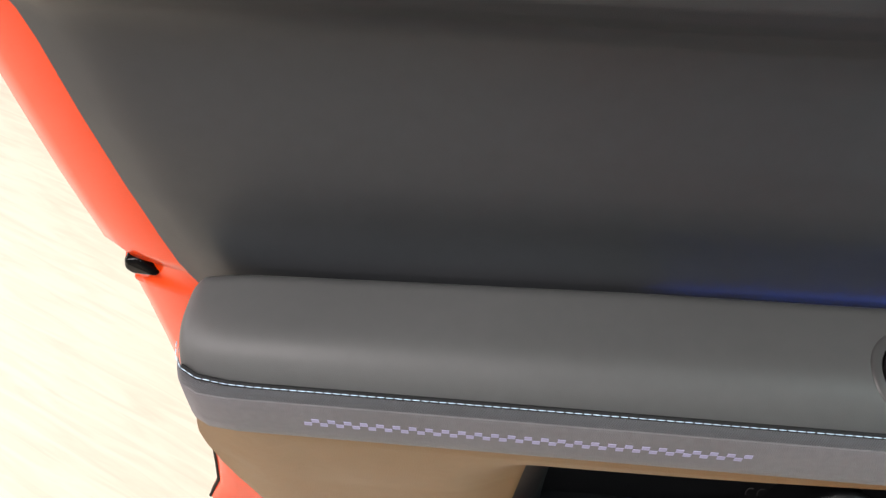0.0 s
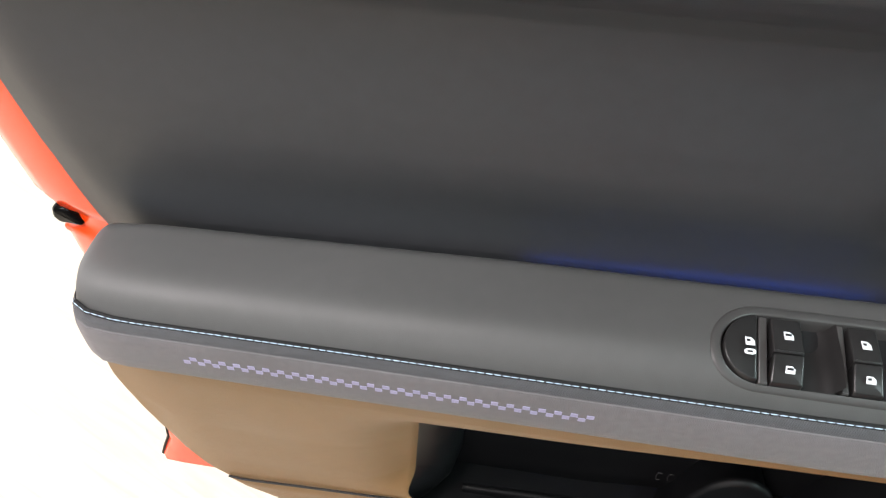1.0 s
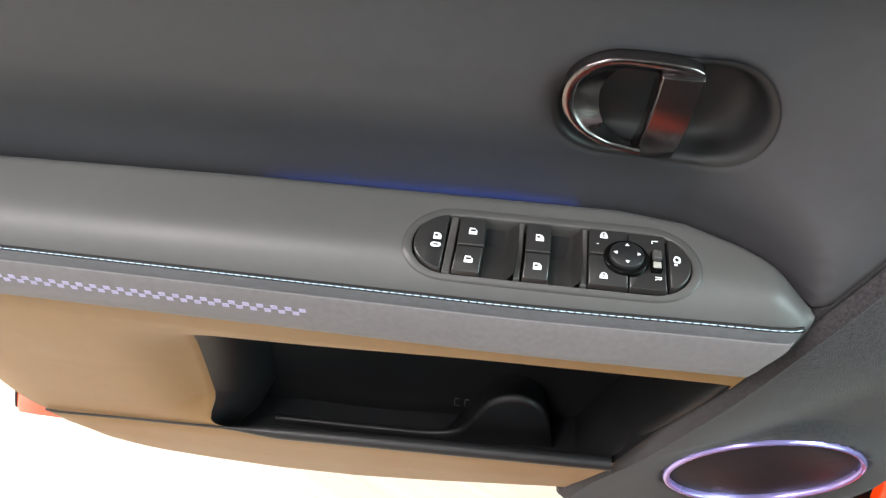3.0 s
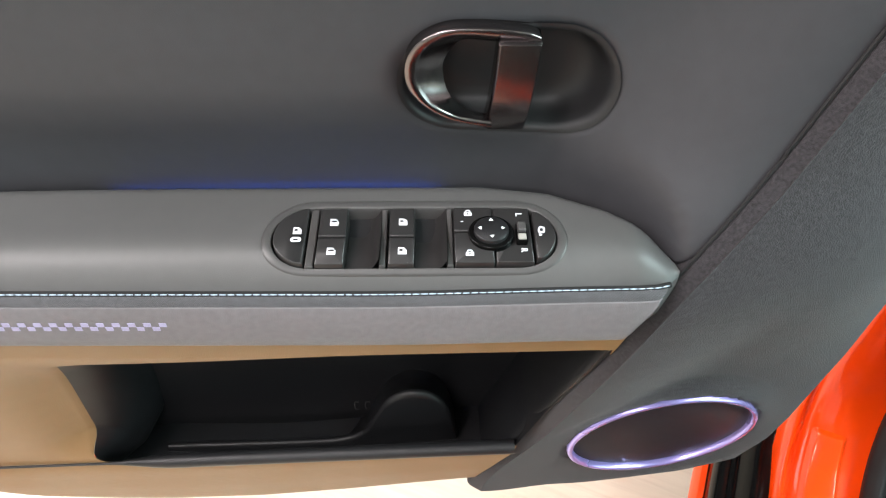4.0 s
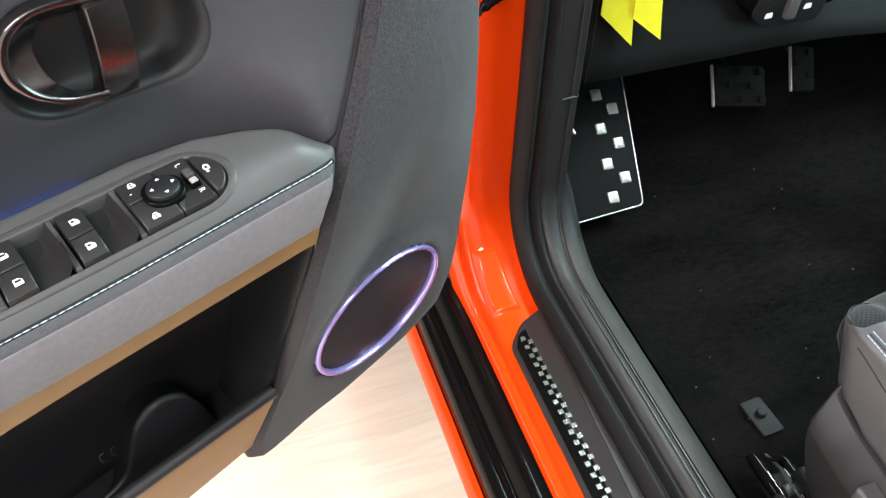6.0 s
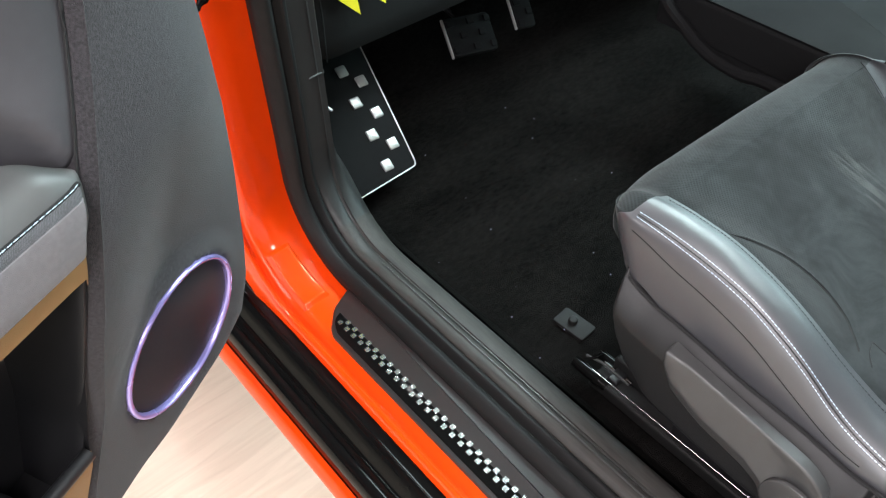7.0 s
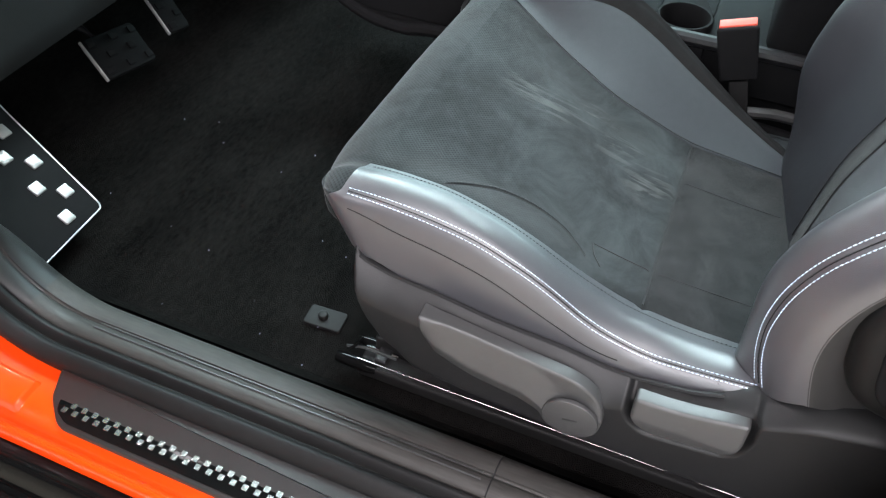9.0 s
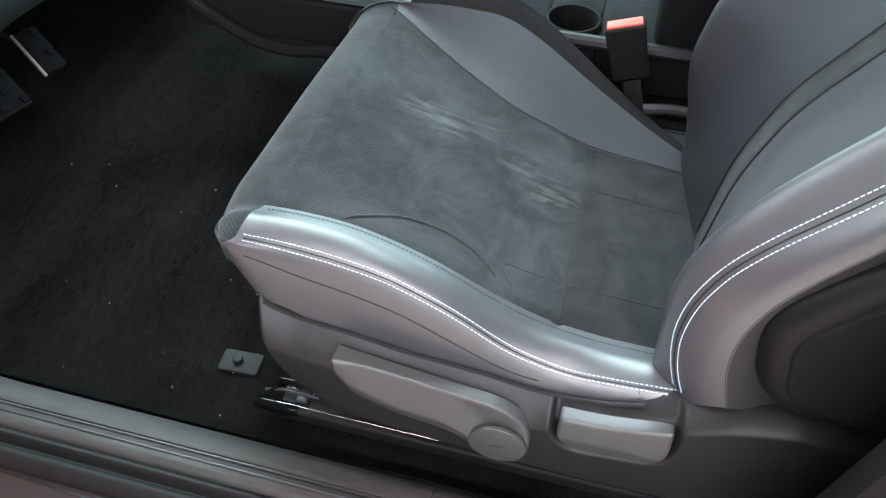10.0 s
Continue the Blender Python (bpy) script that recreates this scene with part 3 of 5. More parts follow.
# inner handle: recess, loop and pull bar
rings = []
for d, h in ((-0.002, -0.002), (0.0, -0.003), (0.0025, -0.0015), (0.004, 0.002), (0.0055, 0.008), (0.0085, 0.0155), (0.014, 0.0195), (0.021, 0.021), (0.031, 0.0215)):
    rings.append([(u, y_upper(u, v) + h, v) for u, v in inset(dedupe(recess), d)])
bm = bmesh.new()
loft(bm, rings, True, False, True)
handle = part("inner_door_handle", bm, M_RECESS, door, "black oval recess with a dark chrome door handle", angle=60)
part("recess_rim", tube([(u, y_upper(u, v) + 0.0006, v) for u, v in inset(dedupe(recess), 0.0012)], 0.0017, 8, closed=True), M_SEAM, handle, "thin black rim")
outer = [(-0.103, 0.997), (-0.110, 1.000), (-0.127, 1.002), (-0.142, 1.0025), (-0.157, 1.0015), (-0.170, 0.996), (-0.178, 0.988), (-0.182, 0.977), (-0.181, 0.964), (-0.175, 0.953), (-0.165, 0.944), (-0.151, 0.937), (-0.128, 0.932)]
inner = [(-0.103, 0.9925), (-0.110, 0.994), (-0.127, 0.996), (-0.146, 0.9975), (-0.156, 0.9965), (-0.165, 0.992), (-0.172, 0.985), (-0.175, 0.976), (-0.174, 0.964), (-0.168, 0.953), (-0.158, 0.945), (-0.146, 0.940), (-0.128, 0.9365)]
inner_back = [(-0.103, 0.985), (-0.110, 0.986), (-0.126, 0.987), (-0.143, 0.9885), (-0.150, 0.987), (-0.155, 0.981), (-0.1585, 0.974), (-0.159, 0.967), (-0.157, 0.956), (-0.152, 0.945), (-0.145, 0.938), (-0.138, 0.934), (-0.128, 0.932)]
oo, ii, bb = spline(outer, 48), spline(inner, 48), spline(inner_back, 48)
rows = [[(x, 0.066, z) for x, z in oo], [(x, 0.0525, z) for x, z in oo], [(x * 0.96 + u * 0.04, 0.0508, z * 0.96 + v * 0.04) for (x, z), (u, v) in zip(oo, ii)], [(x * 0.8 + u * 0.2, 0.0502, z * 0.8 + v * 0.2) for (x, z), (u, v) in zip(oo, ii)],
        [(x * 0.2 + u * 0.8, 0.0505, z * 0.2 + v * 0.8) for (x, z), (u, v) in zip(oo, ii)], [(u, 0.0515, v) for u, v in ii], [(u * 0.9 + x * 0.1, 0.0530, v * 0.9 + z * 0.1) for (u, v), (x, z) in zip(ii, bb)],
        [(u * 0.4 + x * 0.6, 0.0590, v * 0.4 + z * 0.6) for (u, v), (x, z) in zip(ii, bb)], [(x, 0.0625, z) for x, z in bb], [(x - 0.001, 0.0665, z) for x, z in bb]]
part("handle_loop", grid(rows), M_CHROME, handle, "dark chrome loop", angle=50)
rows = []
for k, z in enumerate(np.linspace(0.9265, 0.9945, 18)):
    f = k / 17
    lean, y = -0.004 * (1 - f), 0.0455 + 0.012 * (1 - f) ** 3 - 0.002 * math.sin(math.pi * f)
    rows.append([(x + lean, y + d, z) for x, d in ((-0.1275, 0.016), (-0.1277, 0.004), (-0.1272, 0.0012), (-0.1260, 0.0), (-0.1145, -0.0003), (-0.1035, 0.0), (-0.1023, 0.0012), (-0.1018, 0.004), (-0.102, 0.016))])
lid = [(x, y + 0.016, z) for x, y, z in rows[-1]]
part("pull_bar", grid(rows + [[(x, y + 0.0015, z + 0.001) for x, y, z in rows[-1]], lid]), M_CHROME, handle, "dark chrome pull bar", angle=40)

# armrest pad, sunk under the switch panel
def rise(x):
    return 0.006 * ease(-0.7, 0.0, x)


def lift(x):
    return 0.006 * ease(-0.22, 0.0, x)


SWX, SWY, SWR, SWH = -0.1765, 0.0205, 0.1014, 0.0351


def pad_z(x, y):
    """Height of the padded armrest."""
    yb, yf = float(np.interp(x, BACK_X, BACK_Y)), float(np.interp(x, FRONT_XS, FRONT_Y))
    q = max(0.0, (-0.684 - x) / 0.015)
    full = 0.0195 * max(0.0, 1 - q**3) ** (1 / 3) * (1 - 0.8 * ease(-0.045, -0.002, x) ** 2)
    wide = min(0.045, 0.6 * (yb - yf) + 1e-6)
    front = 1 - (1 - min(max(y - yf, 0) / wide, 1)) ** 4
    back = (1 - min(max(yb - y, 0) / min(0.022, 0.35 * (yb - yf) + 1e-6), 1)) ** 2.6
    return 0.8500 + lift(x) + (full + rise(x) - lift(x)) * front - 0.024 * back


def on_pad(u, v, h):
    """A place on the switch panel, which lies in the pad's slope; h is counted from its face."""
    v0, z0 = v - 0.0065, 0.8655 + rise(u)
    d = 0.0
    for k in range(6):
        d = 0.6 * (z0 - pad_z(u, v0 + 0.96 * d)) + 0.4 * d
    return (u + d * (u + 0.168) / 0.36, v0 + 0.96 * d, z0 - d + h), d


rows = []
for x in [-0.699 + 0.042 * (k / 14) ** 2.4 for k in range(14)] + list(np.linspace(-0.657, -0.285, 30)) + list(np.linspace(-0.282, -0.070, 90)) + [-0.003 - 0.066 * (1 - k / 20) ** 1.6 for k in range(1, 21)]:
    yb, yf = float(np.interp(x, BACK_X, BACK_Y)), float(np.interp(x, FRONT_XS, FRONT_Y))
    row = [(x, yf + 0.004, 0.80), (x, yf, 0.835 + lift(x))]
    for k in range(64):
        g = -1 + 2 * k / 63
        c = math.copysign(1 - (1 - abs(g)) ** 1.35, g)
        y = yf + (yb - yf) * (c + 1) / 2
        z = pad_z(x, y)
        v = y + 0.0065 - 0.96 * (0.8655 + rise(x) - z)
        away = math.hypot(max(0.0, abs(x - SWX) - (SWR - SWH)), v - SWY) - SWH
        row.append((x, y, z - 0.024 * ease(-0.0038, -0.0074, away)))
    row.append((x, yb, 0.80))
    rows.append(row)
part("armrest", grid(rows), M_ARM, door, "grey leather padded armrest", angle=80)

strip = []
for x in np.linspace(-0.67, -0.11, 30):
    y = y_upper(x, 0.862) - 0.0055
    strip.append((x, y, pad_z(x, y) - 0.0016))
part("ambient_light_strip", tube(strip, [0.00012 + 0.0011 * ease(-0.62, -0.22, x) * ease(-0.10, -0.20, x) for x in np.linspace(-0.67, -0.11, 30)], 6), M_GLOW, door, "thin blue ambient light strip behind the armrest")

# stitched seam, woven strip, suede band


edge_path = [(-0.6985, 0.008), (-0.6955, -0.003), (-0.690, -0.0105), (-0.679, -0.0162)] + [(x, -0.0180) for x in np.linspace(-0.66, -0.03, 40)] + [(-0.018, -0.0172), (-0.010, -0.015)]


def band(profile, x_end, name, material, label):
    """A strip along the armrest's front edge: profile of (outwards, height)."""
    rows = []
    for out, z in profile:
        rows.append([(min(x, x_end(z + lift(x))), y - out, z + lift(x)) for x, y in edge_path])
    return part(name, grid(rows), material, door, label)


def diag_x(z):
    return float(np.interp(z, DIAG_Z, DIAG_X)) + 0.004


seam_path = [(x, y - 0.0006, 0.8520 + lift(x) + 0.004 * ease(-0.64, -0.70, x)) for x, y in edge_path]
part("seam_groove", tube([(x, y + 0.0006, z - 0.0016) for x, y, z in seam_path[2:]], 0.0020, 8), M_SEAM, door)
bm = bmesh.new()
part("stitching", thread(bm, [(x, y - 0.0012, z) for x, y, z in seam_path], 0.0043, 0.0011, 0.00042), M_THREAD, door, "pale blue thread stitching")
band([(0.0000, 0.8512), (0.0032, 0.8500), (0.0056, 0.8475), (0.0064, 0.8440)], diag_x, "woven_strip", M_WEAVE, "dark grey woven cloth strip")
band([(0.0056, 0.8450), (0.0072, 0.8443), (0.0082, 0.8415), (0.0090, 0.832), (0.0092, 0.817), (0.0086, 0.8075), (0.0070, 0.8050)], diag_x, "suede_band", M_SUEDE, "grey suede band with a violet chequered print")
band([(0.0056, 0.8054), (0.0066, 0.8045), (0.0056, 0.8034), (-0.006, 0.8030)], diag_x, "band_edge", M_SEAM, "dark seam below the band")
bm = bmesh.new()
for k in range(54):
    x, z = -0.6130 + 0.00508 * k, 0.8243 + 0.0040 * (k % 2 == 1) + lift(-0.6130 + 0.00508 * k)
    loft(bm, [[(x, -0.0274, z), (x + 0.0047, -0.0274, z), (x + 0.0047, -0.0274, z + 0.0037), (x, -0.0274, z + 0.0037)], [(x, -0.0262, z), (x + 0.0047, -0.0262, z), (x + 0.0047, -0.0262, z + 0.0037), (x, -0.0262, z + 0.0037)]], True, True, False)
part("chequered_print", bm, M_CHECK, door, "pale violet chequered print", smooth=False)

# lower panel with the pocket opening
def lip_z(x):
    return float(np.interp(x, (-0.655, -0.584, -0.523, -0.464, -0.35, -0.241, -0.088), (0.557, 0.563, 0.567, 0.571, 0.580, 0.588, 0.599)))


def y_lower(x, z):
    y = float(np.interp(z, (0.44, 0.48, 0.54, 0.60, 0.68, 0.74, 0.775, 0.795), (0.045, 0.030, 0.018, 0.012, 0.002, -0.008, -0.0135, -0.0150)))
    y += 0.022 * ease(-0.545, -0.460, x) ** 2 * ease(0.775, 0.70, z) * ease(0.572, 0.61, z) * ease(-0.20, -0.40, x)
    return y + 0.020 * ease(-0.62, -0.73, x) ** 2


low_out = polyline([(-0.69, 0.804), (-0.5, 0.805), (-0.25, 0.806), (-0.026, 0.808), (-0.0325, 0.786), (-0.0605, 0.70), (-0.0885, 0.60), (-0.2, lip_z(-0.2) - 0.004), (-0.45, lip_z(-0.45) - 0.004), (-0.655, lip_z(-0.655) - 0.004), (-0.677, 0.564), (-0.698, 0.585), (-0.711, 0.62), (-0.718, 0.657), (-0.720, 0.69), (-0.7175, 0.725), (-0.710, 0.755), (-0.700, 0.785), (-0.6901, 0.804)], 260)
low_in = rounded([(-0.468, 0.755), (-0.24, 0.777), (-0.0336, 0.7845), (-0.0614, 0.70), (-0.0892, lip_z(-0.0892)), (-0.482, lip_z(-0.482))], [0.050, 0.05, 0.004, 0.05, 0.004, 0.026], 12)
rings = ringed(low_out, low_in, (-0.25, 0.69), 24, y_lower)
for bend, dy in ((0.0012, 0.0006), (0.0028, 0.0018), (0.0050, 0.0045)):
    rings.append([(x + 1.6 * bend * ease(-0.36, -0.45, x) * ease(0.572, 0.600, z), y_lower(x, z) + dy * ease(-0.36, -0.43, x) * ease(0.572, 0.600, z), z) for x, y, z in rings[24]])
rings.insert(0, [(x, y + 0.030 * ease(-0.60, -0.66, x), z) for x, y, z in rings[0]])
last = [(x, z) for x, y, z in rings[25]]
bm = bmesh.new()
loft(bm, rings)
bmesh.ops.delete(bm, geom=[f for f in bm.faces if sp_edge(f.calc_center_median().z) - f.calc_center_median().x < 0.010 and f.calc_center_median().z < 0.780], context="FACES")
part("lower_panel", bm, M_TAN, door, "tan plastic lower door panel around an open pocket", angle=70)
# the left wall is tan scoop in shadow, its shade drawn as black plastic
rings = []
for f, dl, dy in ((0.0079, 0.0043, 0.0005), (0.0180, 0.0095, 0.005), (0.0290, 0.018, 0.016), (0.038, 0.034, 0.035), (0.044, 0.06, 0.06), (0.047, 0.084, 0.084)):
    ring = []
    for x, z in last:
        side = ease(-0.36, -0.43, x) * ease(0.572, 0.600, z)
        zz = z - (0.06 * ease(0.64, 0.58, z)) * min(1, dy / 0.02)
        ring.append((x + f * side, y_lower(x, z) + dl * side + dy * (1 - side), zz - 0.3 * dy * ease(0.7, 0.78, z)))
    rings.append(ring)
bm = bmesh.new()
loft(bm, rings, True, False, False)
pocket = part("door_pocket", bm, M_POCKET, door, "black moulded door pocket", angle=60)
part("pocket_back", grid([[(x, 0.094 - 0.01 * ease(0.6, 0.5, z), z) for x in np.linspace(-0.47, -0.02, 20)] for z in np.linspace(0.49, 0.80, 10)]), M_POCKET, door)
part("pocket_floor", grid([[(x, y, 0.522) for y in np.linspace(0.034, 0.10, 6)] for x in np.linspace(-0.50, -0.112, 12)]), M_POCKET, door)
rows = []
for z in np.linspace(0.52, 0.806, 24):
    x, y = sp_edge(z), yl_at(z)
    rows.append([(x + 0.0005, y + 0.0005, z), (x - 0.0010, y - 0.0008, z), (x - 0.0030, y - 0.0004, z), (x - 0.0042, y + 0.002, z), (x - 0.0050, y + 0.008, z), (x - 0.0055, y + 0.03, z), (x - 0.006, 0.10, z)])
part("pocket_end", grid(rows), M_POCKET, door, "black rounded pocket end")
# bottle holder moulding with its swept rim
rim = spline([(-0.43, 0.528), (-0.39, 0.530), (-0.31, 0.534), (-0.258, 0.539), (-0.232, 0.553), (-0.217, 0.585), (-0.206, 0.609), (-0.190, 0.623), (-0.172, 0.624), (-0.156, 0.612), (-0.146, 0.588), (-0.138, 0.55), (-0.132, 0.52)], 80)
part("bottle_holder", grid([[(x, 0.053, 0.50) for x, z in rim], [(x, 0.053, z - 0.007) for x, z in rim], [(x, 0.0535, z - 0.004) for x, z in rim], [(x, 0.0552, z - 0.001) for x, z in rim], [(x, 0.058, z) for x, z in rim], [(x, 0.061, z - 0.002) for x, z in rim], [(x, 0.067, z - 0.012) for x, z in rim], [(x, 0.095, z - 0.020) for x, z in rim]]), M_POCKET, door, "moulded bottle holder with a swept rim", angle=70)
for cx in (-0.2415, -0.2305):
    part("pocket_mark", tube([(cx + 0.004, 0.0885, 0.5565), (cx, 0.0885, 0.5565), (cx - 0.001, 0.0885, 0.550), (cx, 0.0885, 0.5435), (cx + 0.004, 0.0885, 0.5435)], 0.0006, 6), M_BEZEL, door, "small moulded mark")

# map pocket front below the lip
def low_z(x):
    return float(np.interp(x, (-0.66, -0.655, -0.647, -0.617, -0.584, -0.554, -0.489, -0.424, -0.336, -0.25, -0.13, -0.10), (0.548, 0.530, 0.503, 0.476, 0.464, 0.458, 0.453, 0.451, 0.456, 0.470, 0.494, 0.498)))


rows = []
for s_ in np.linspace(0, 1, 50):
    row = []
    for f in np.linspace(0, 1, 14):
        x = -0.656 + 0.56 * s_
        for k in range(3):
            z = lip_z(x) - 0.003 + (low_z(x) - lip_z(x) + 0.003) * f
            x = -0.656 + (sp_edge(z) + 0.003 + 0.656) * s_
        row.append((x, float(np.interp(f, (0, 0.1, 0.5, 0.85, 1.0), (0.016, 0.0135, 0.020, 0.029, 0.04))) + 0.035 * ease(-0.62, -0.73, x) ** 2, z))
    x, y, z = row[-1]
    rows.append(row + [(x, 0.085, z - 0.004)])
part("pocket_front", grid(rows), M_TAN, door, "tan plastic map pocket front")
LIPX = np.linspace(-0.655, -0.088, 40)
part("pocket_lip", tube([(x, 0.0135 + 0.03 * ease(-0.62, -0.73, x) ** 2, lip_z(x)) for x in LIPX], [0.0012 + 0.0056 * ease(-0.47, -0.40, x) for x in LIPX], 12), M_BLACK, door, "dark rounded pocket lip")

# speaker panel: cloth-covered, with a raised ridge along its edge
part("panel_gap", tube([(sp_edge(z) - 0.0012, yl_at(z) + 0.0014, z) for z in np.linspace(0.85, 1.155, 30)], 0.0014, 6), M_SEAM, door)
n = Vector((math.sin(0.1158), -math.cos(0.1158) * math.cos(-0.126), math.cos(0.1158) * math.sin(-0.126)))
su = n.cross(Vector((0, 0, 1))).normalized() * -1
sv = su.cross(n) * -1
sv = sv if sv.z > 0 else -sv
su = su if su.x > 0 else -su
SC = Vector((0.0516, 0.0265, 0.5944))


def on_speaker(a, r, h):
    return SC + su * (r * 0.0902 * math.cos(a)) + sv * (r * 0.0776 * math.sin(a)) + n * h


def round_speaker(x, y, z):
    """The panel's depth, flattened to the speaker ring's plane around it and sunk behind the grille."""
    flat = SC.y - (n.x * (x - SC.x) + n.z * (z - SC.z)) / n.y
    d = Vector((x, flat, z)) - SC
    r = math.hypot(d.dot(su) / 0.0902, d.dot(sv) / 0.0776)
    return flat + 0.0005 + (y - flat - 0.0005) * ease(1.02, 1.32, r) + 0.014 * ease(0.985, 0.94, r)


ridge, rows = [], []
for z in np.linspace(0.490, 1.16, 130):
    l, r = sp_edge(z), float(np.interp(z, SR_Z, SP_R))
    m = l + 0.0095 + 0.004 * ease(0.9, 0.6, z)
    yl = yl_at(z)
    ym = yl - 0.0085
    ridge.append([(l - 0.001, yl + 0.03, z), (l - 0.0004, yl + 0.002, z), (l + 0.0008, yl, z)] + [(l + (m - l) * f, yl + (ym - yl) * f**0.9, z) for f in (0.15, 0.35, 0.55, 0.75, 0.9)] + [(m - 0.001, ym - 0.0002, z), (m + 0.001, ym + 0.0003, z)])
    row = []
    for f in np.linspace(0, 1, 44):
        mid = ym + (0.031 - ym) * ease(0, 0.5, f) * ease(0.90, 0.62, z)
        x, y = m + (r - m) * f, mid + (0.043 - mid) * f ** (4 - 2.3 * ease(0.74, 1.02, z))
        row.append((x, round_speaker(x, y, z), z))
    row.append((r + 0.001, 0.085, z))
    rows.append(row)
under = [(x, max(y, 0.075), z - 0.004) for x, y, z in rows[0]]
panel = part("speaker_panel", grid([under] + rows), M_CLOTH, door, "dark woven cloth speaker panel", angle=50)
part("panel_ridge", grid(ridge), M_CLOTH, panel)
bm = bmesh.new()
ang = [2 * math.pi * k / 96 for k in range(96)]
loft(bm, [[on_speaker(a, r, h) for a in ang] for r, h in ((1.0, -0.02), (1.0, 0.0), (0.994, 0.0018), (0.978, 0.0028), (0.956, 0.0028), (0.940, 0.0014), (0.934, -0.001), (0.932, -0.01))])
ring = part("speaker_ring", bm, M_RING, door, "violet anodised metal speaker ring", angle=60)
bm = bmesh.new()
loft(bm, [[on_speaker(a, r, h) for a in ang] for r, h in ((0.955, -0.004), (0.8, -0.0012), (0.5, 0.0005), (0.2, 0.001), (0.02, 0.001))], True, False, True)
part("speaker_grille", bm, M_GRILLE, door, "black speaker grille")

# painted door shell behind the trim
OUT_L = [(-0.822, 0.362), (-0.812, 0.385), (-0.801, 0.41), (-0.793, 0.46), (-0.785, 0.52), (-0.785, 0.62), (-0.785, 0.70), (-0.787, 0.76), (-0.789, 0.795), (-0.7895, 0.805), (-0.772, 0.808), (-0.772, 0.826), (-0.790, 0.828), (-0.799, 0.838), (-0.804, 0.87), (-0.809, 0.905), (-0.8145, 0.96), (-0.822, 1.05), (-0.832, 1.18)]
rows = []
for (x, z) in OUT_L:
    xi = float(np.interp(z, (0.34, 0.50, 0.6, 0.7, 0.78, 0.867, 1.0, 1.18), (-0.70, -0.70, -0.705, -0.70, -0.70, -0.700, -0.712, -0.74)))
    yi = 0.085 + 0.022 * ease(0.62, 0.50, z)
    rows.append([(xi, yi, z), (xi * 0.6 + x * 0.4, max(yi, 0.088), z), (xi * 0.25 + x * 0.75, max(yi, 0.096), z), (x + 0.008, max(yi + 0.001, 0.106), z), (x, 0.116, z), (x - 0.002, 0.126, z), (x + 0.03, 0.136, z)])
part("door_shell_edge", grid(rows), M_RED, door, "orange-red painted door edge", angle=50)
part("door_skin", slab(OUT_L + [(0.17, 1.18), (0.185, 0.7), (0.165, 0.50), (0.10, 0.430), (-0.13, 0.402), (-0.46, 0.366), (-0.62, 0.35)], lambda u, v, h: (u, 0.15 - h, v), 0.035, 0.006), M_RED, door, "orange-red outer door skin")
part("door_inner_frame", slab([(-0.70, 0.40), (0.16, 0.52), (0.19, 0.7), (0.16, 1.15), (-0.72, 1.15)], lambda u, v, h: (u, 0.112 - h, v), 0.006, 0.002), M_BLACK, door)
latch = part("door_latch", slab(rounded([(-0.775, 0.8285), (-0.763, 0.829), (-0.752, 0.814), (-0.754, 0.8105), (-0.773, 0.8115), (-0.778, 0.818)], 0.003), lambda u, v, h: (u, 0.108 - h, v), 0.016, 0.004), M_GLOSS, door, "gloss black latch cover")
part("latch_pad", slab(stadium(-0.765, 0.799, 0.013, 0.0045), lambda u, v, h: (u, 0.101 - h + 0.15 * (-0.76 - u), v), 0.004, 0.0015), M_RED, door)
part("door_edge_seal", tube([(-0.823, 0.117, 0.360), (-0.813, 0.117, 0.385), (-0.802, 0.117, 0.41), (-0.794, 0.117, 0.46), (-0.787, 0.117, 0.51)], 0.0022, 8), M_RUBBER, door, "black rubber edge seal")

# ---- switch panel in the armrest ----
def top_at(u, v, h):
    return on_pad(u, v, h)[0]


outer = dedupe(stadium(SWX, SWY, SWR, SWH, 20))
rings = []
for d, h in ((-0.0004, -0.006), (0.0, -0.0012), (0.0006, 0.0002), (0.0018, 0.0008), (0.0060, 0.0006), (0.0070, 0.0002), (0.0074, -0.0006), (0.0076, -0.004), (0.0077, -0.010), (0.0078, -0.014)):
    rings.append([top_at(u, v, h) for u, v in inset(outer, d)])
bm = bmesh.new()
loft(bm, rings, True, False, False)
switches = part("switch_panel", bm, M_BEZEL, door, "charcoal oval switch panel with window and mirror buttons", angle=50)
inner = stadium(SWX, SWY, 0.0930, 0.0270, 20)
bm = bmesh.new()
bm.faces.new([bm.verts.new(q) for q in rings[-2]])
part("switch_bed", bm, M_BLACK, switches)


def end_button(x_cut, side):
    o = []
    for u, v in inner:
        if (u - x_cut) * side > 0:
            o.append((u, v))
    o.sort(key=lambda q: math.atan2(q[1] - SWY, (q[0] - x_cut) * side))
    return rounded([(x_cut, o[0][1])] + o + [(x_cut, o[-1][1])], 0.001, 2)


def key(name, o, h=0.0026, dome=0.0, tilt=0.0, material=M_KEY, label=""):
    c = np.mean(o, 0)
    return part(name, slab(inset(dedupe(o), 0.0001), lambda u, v, k: top_at(u, v, k - 0.010 + tilt * (v - c[1])), h + 0.010, 0.0011, 4, dome), material, switches, label)


def rect(x0, x1, y0, y1, r=0.0012):
    return rounded([(x0, y0), (x1, y0), (x1, y1), (x0, y1)], r, 3)


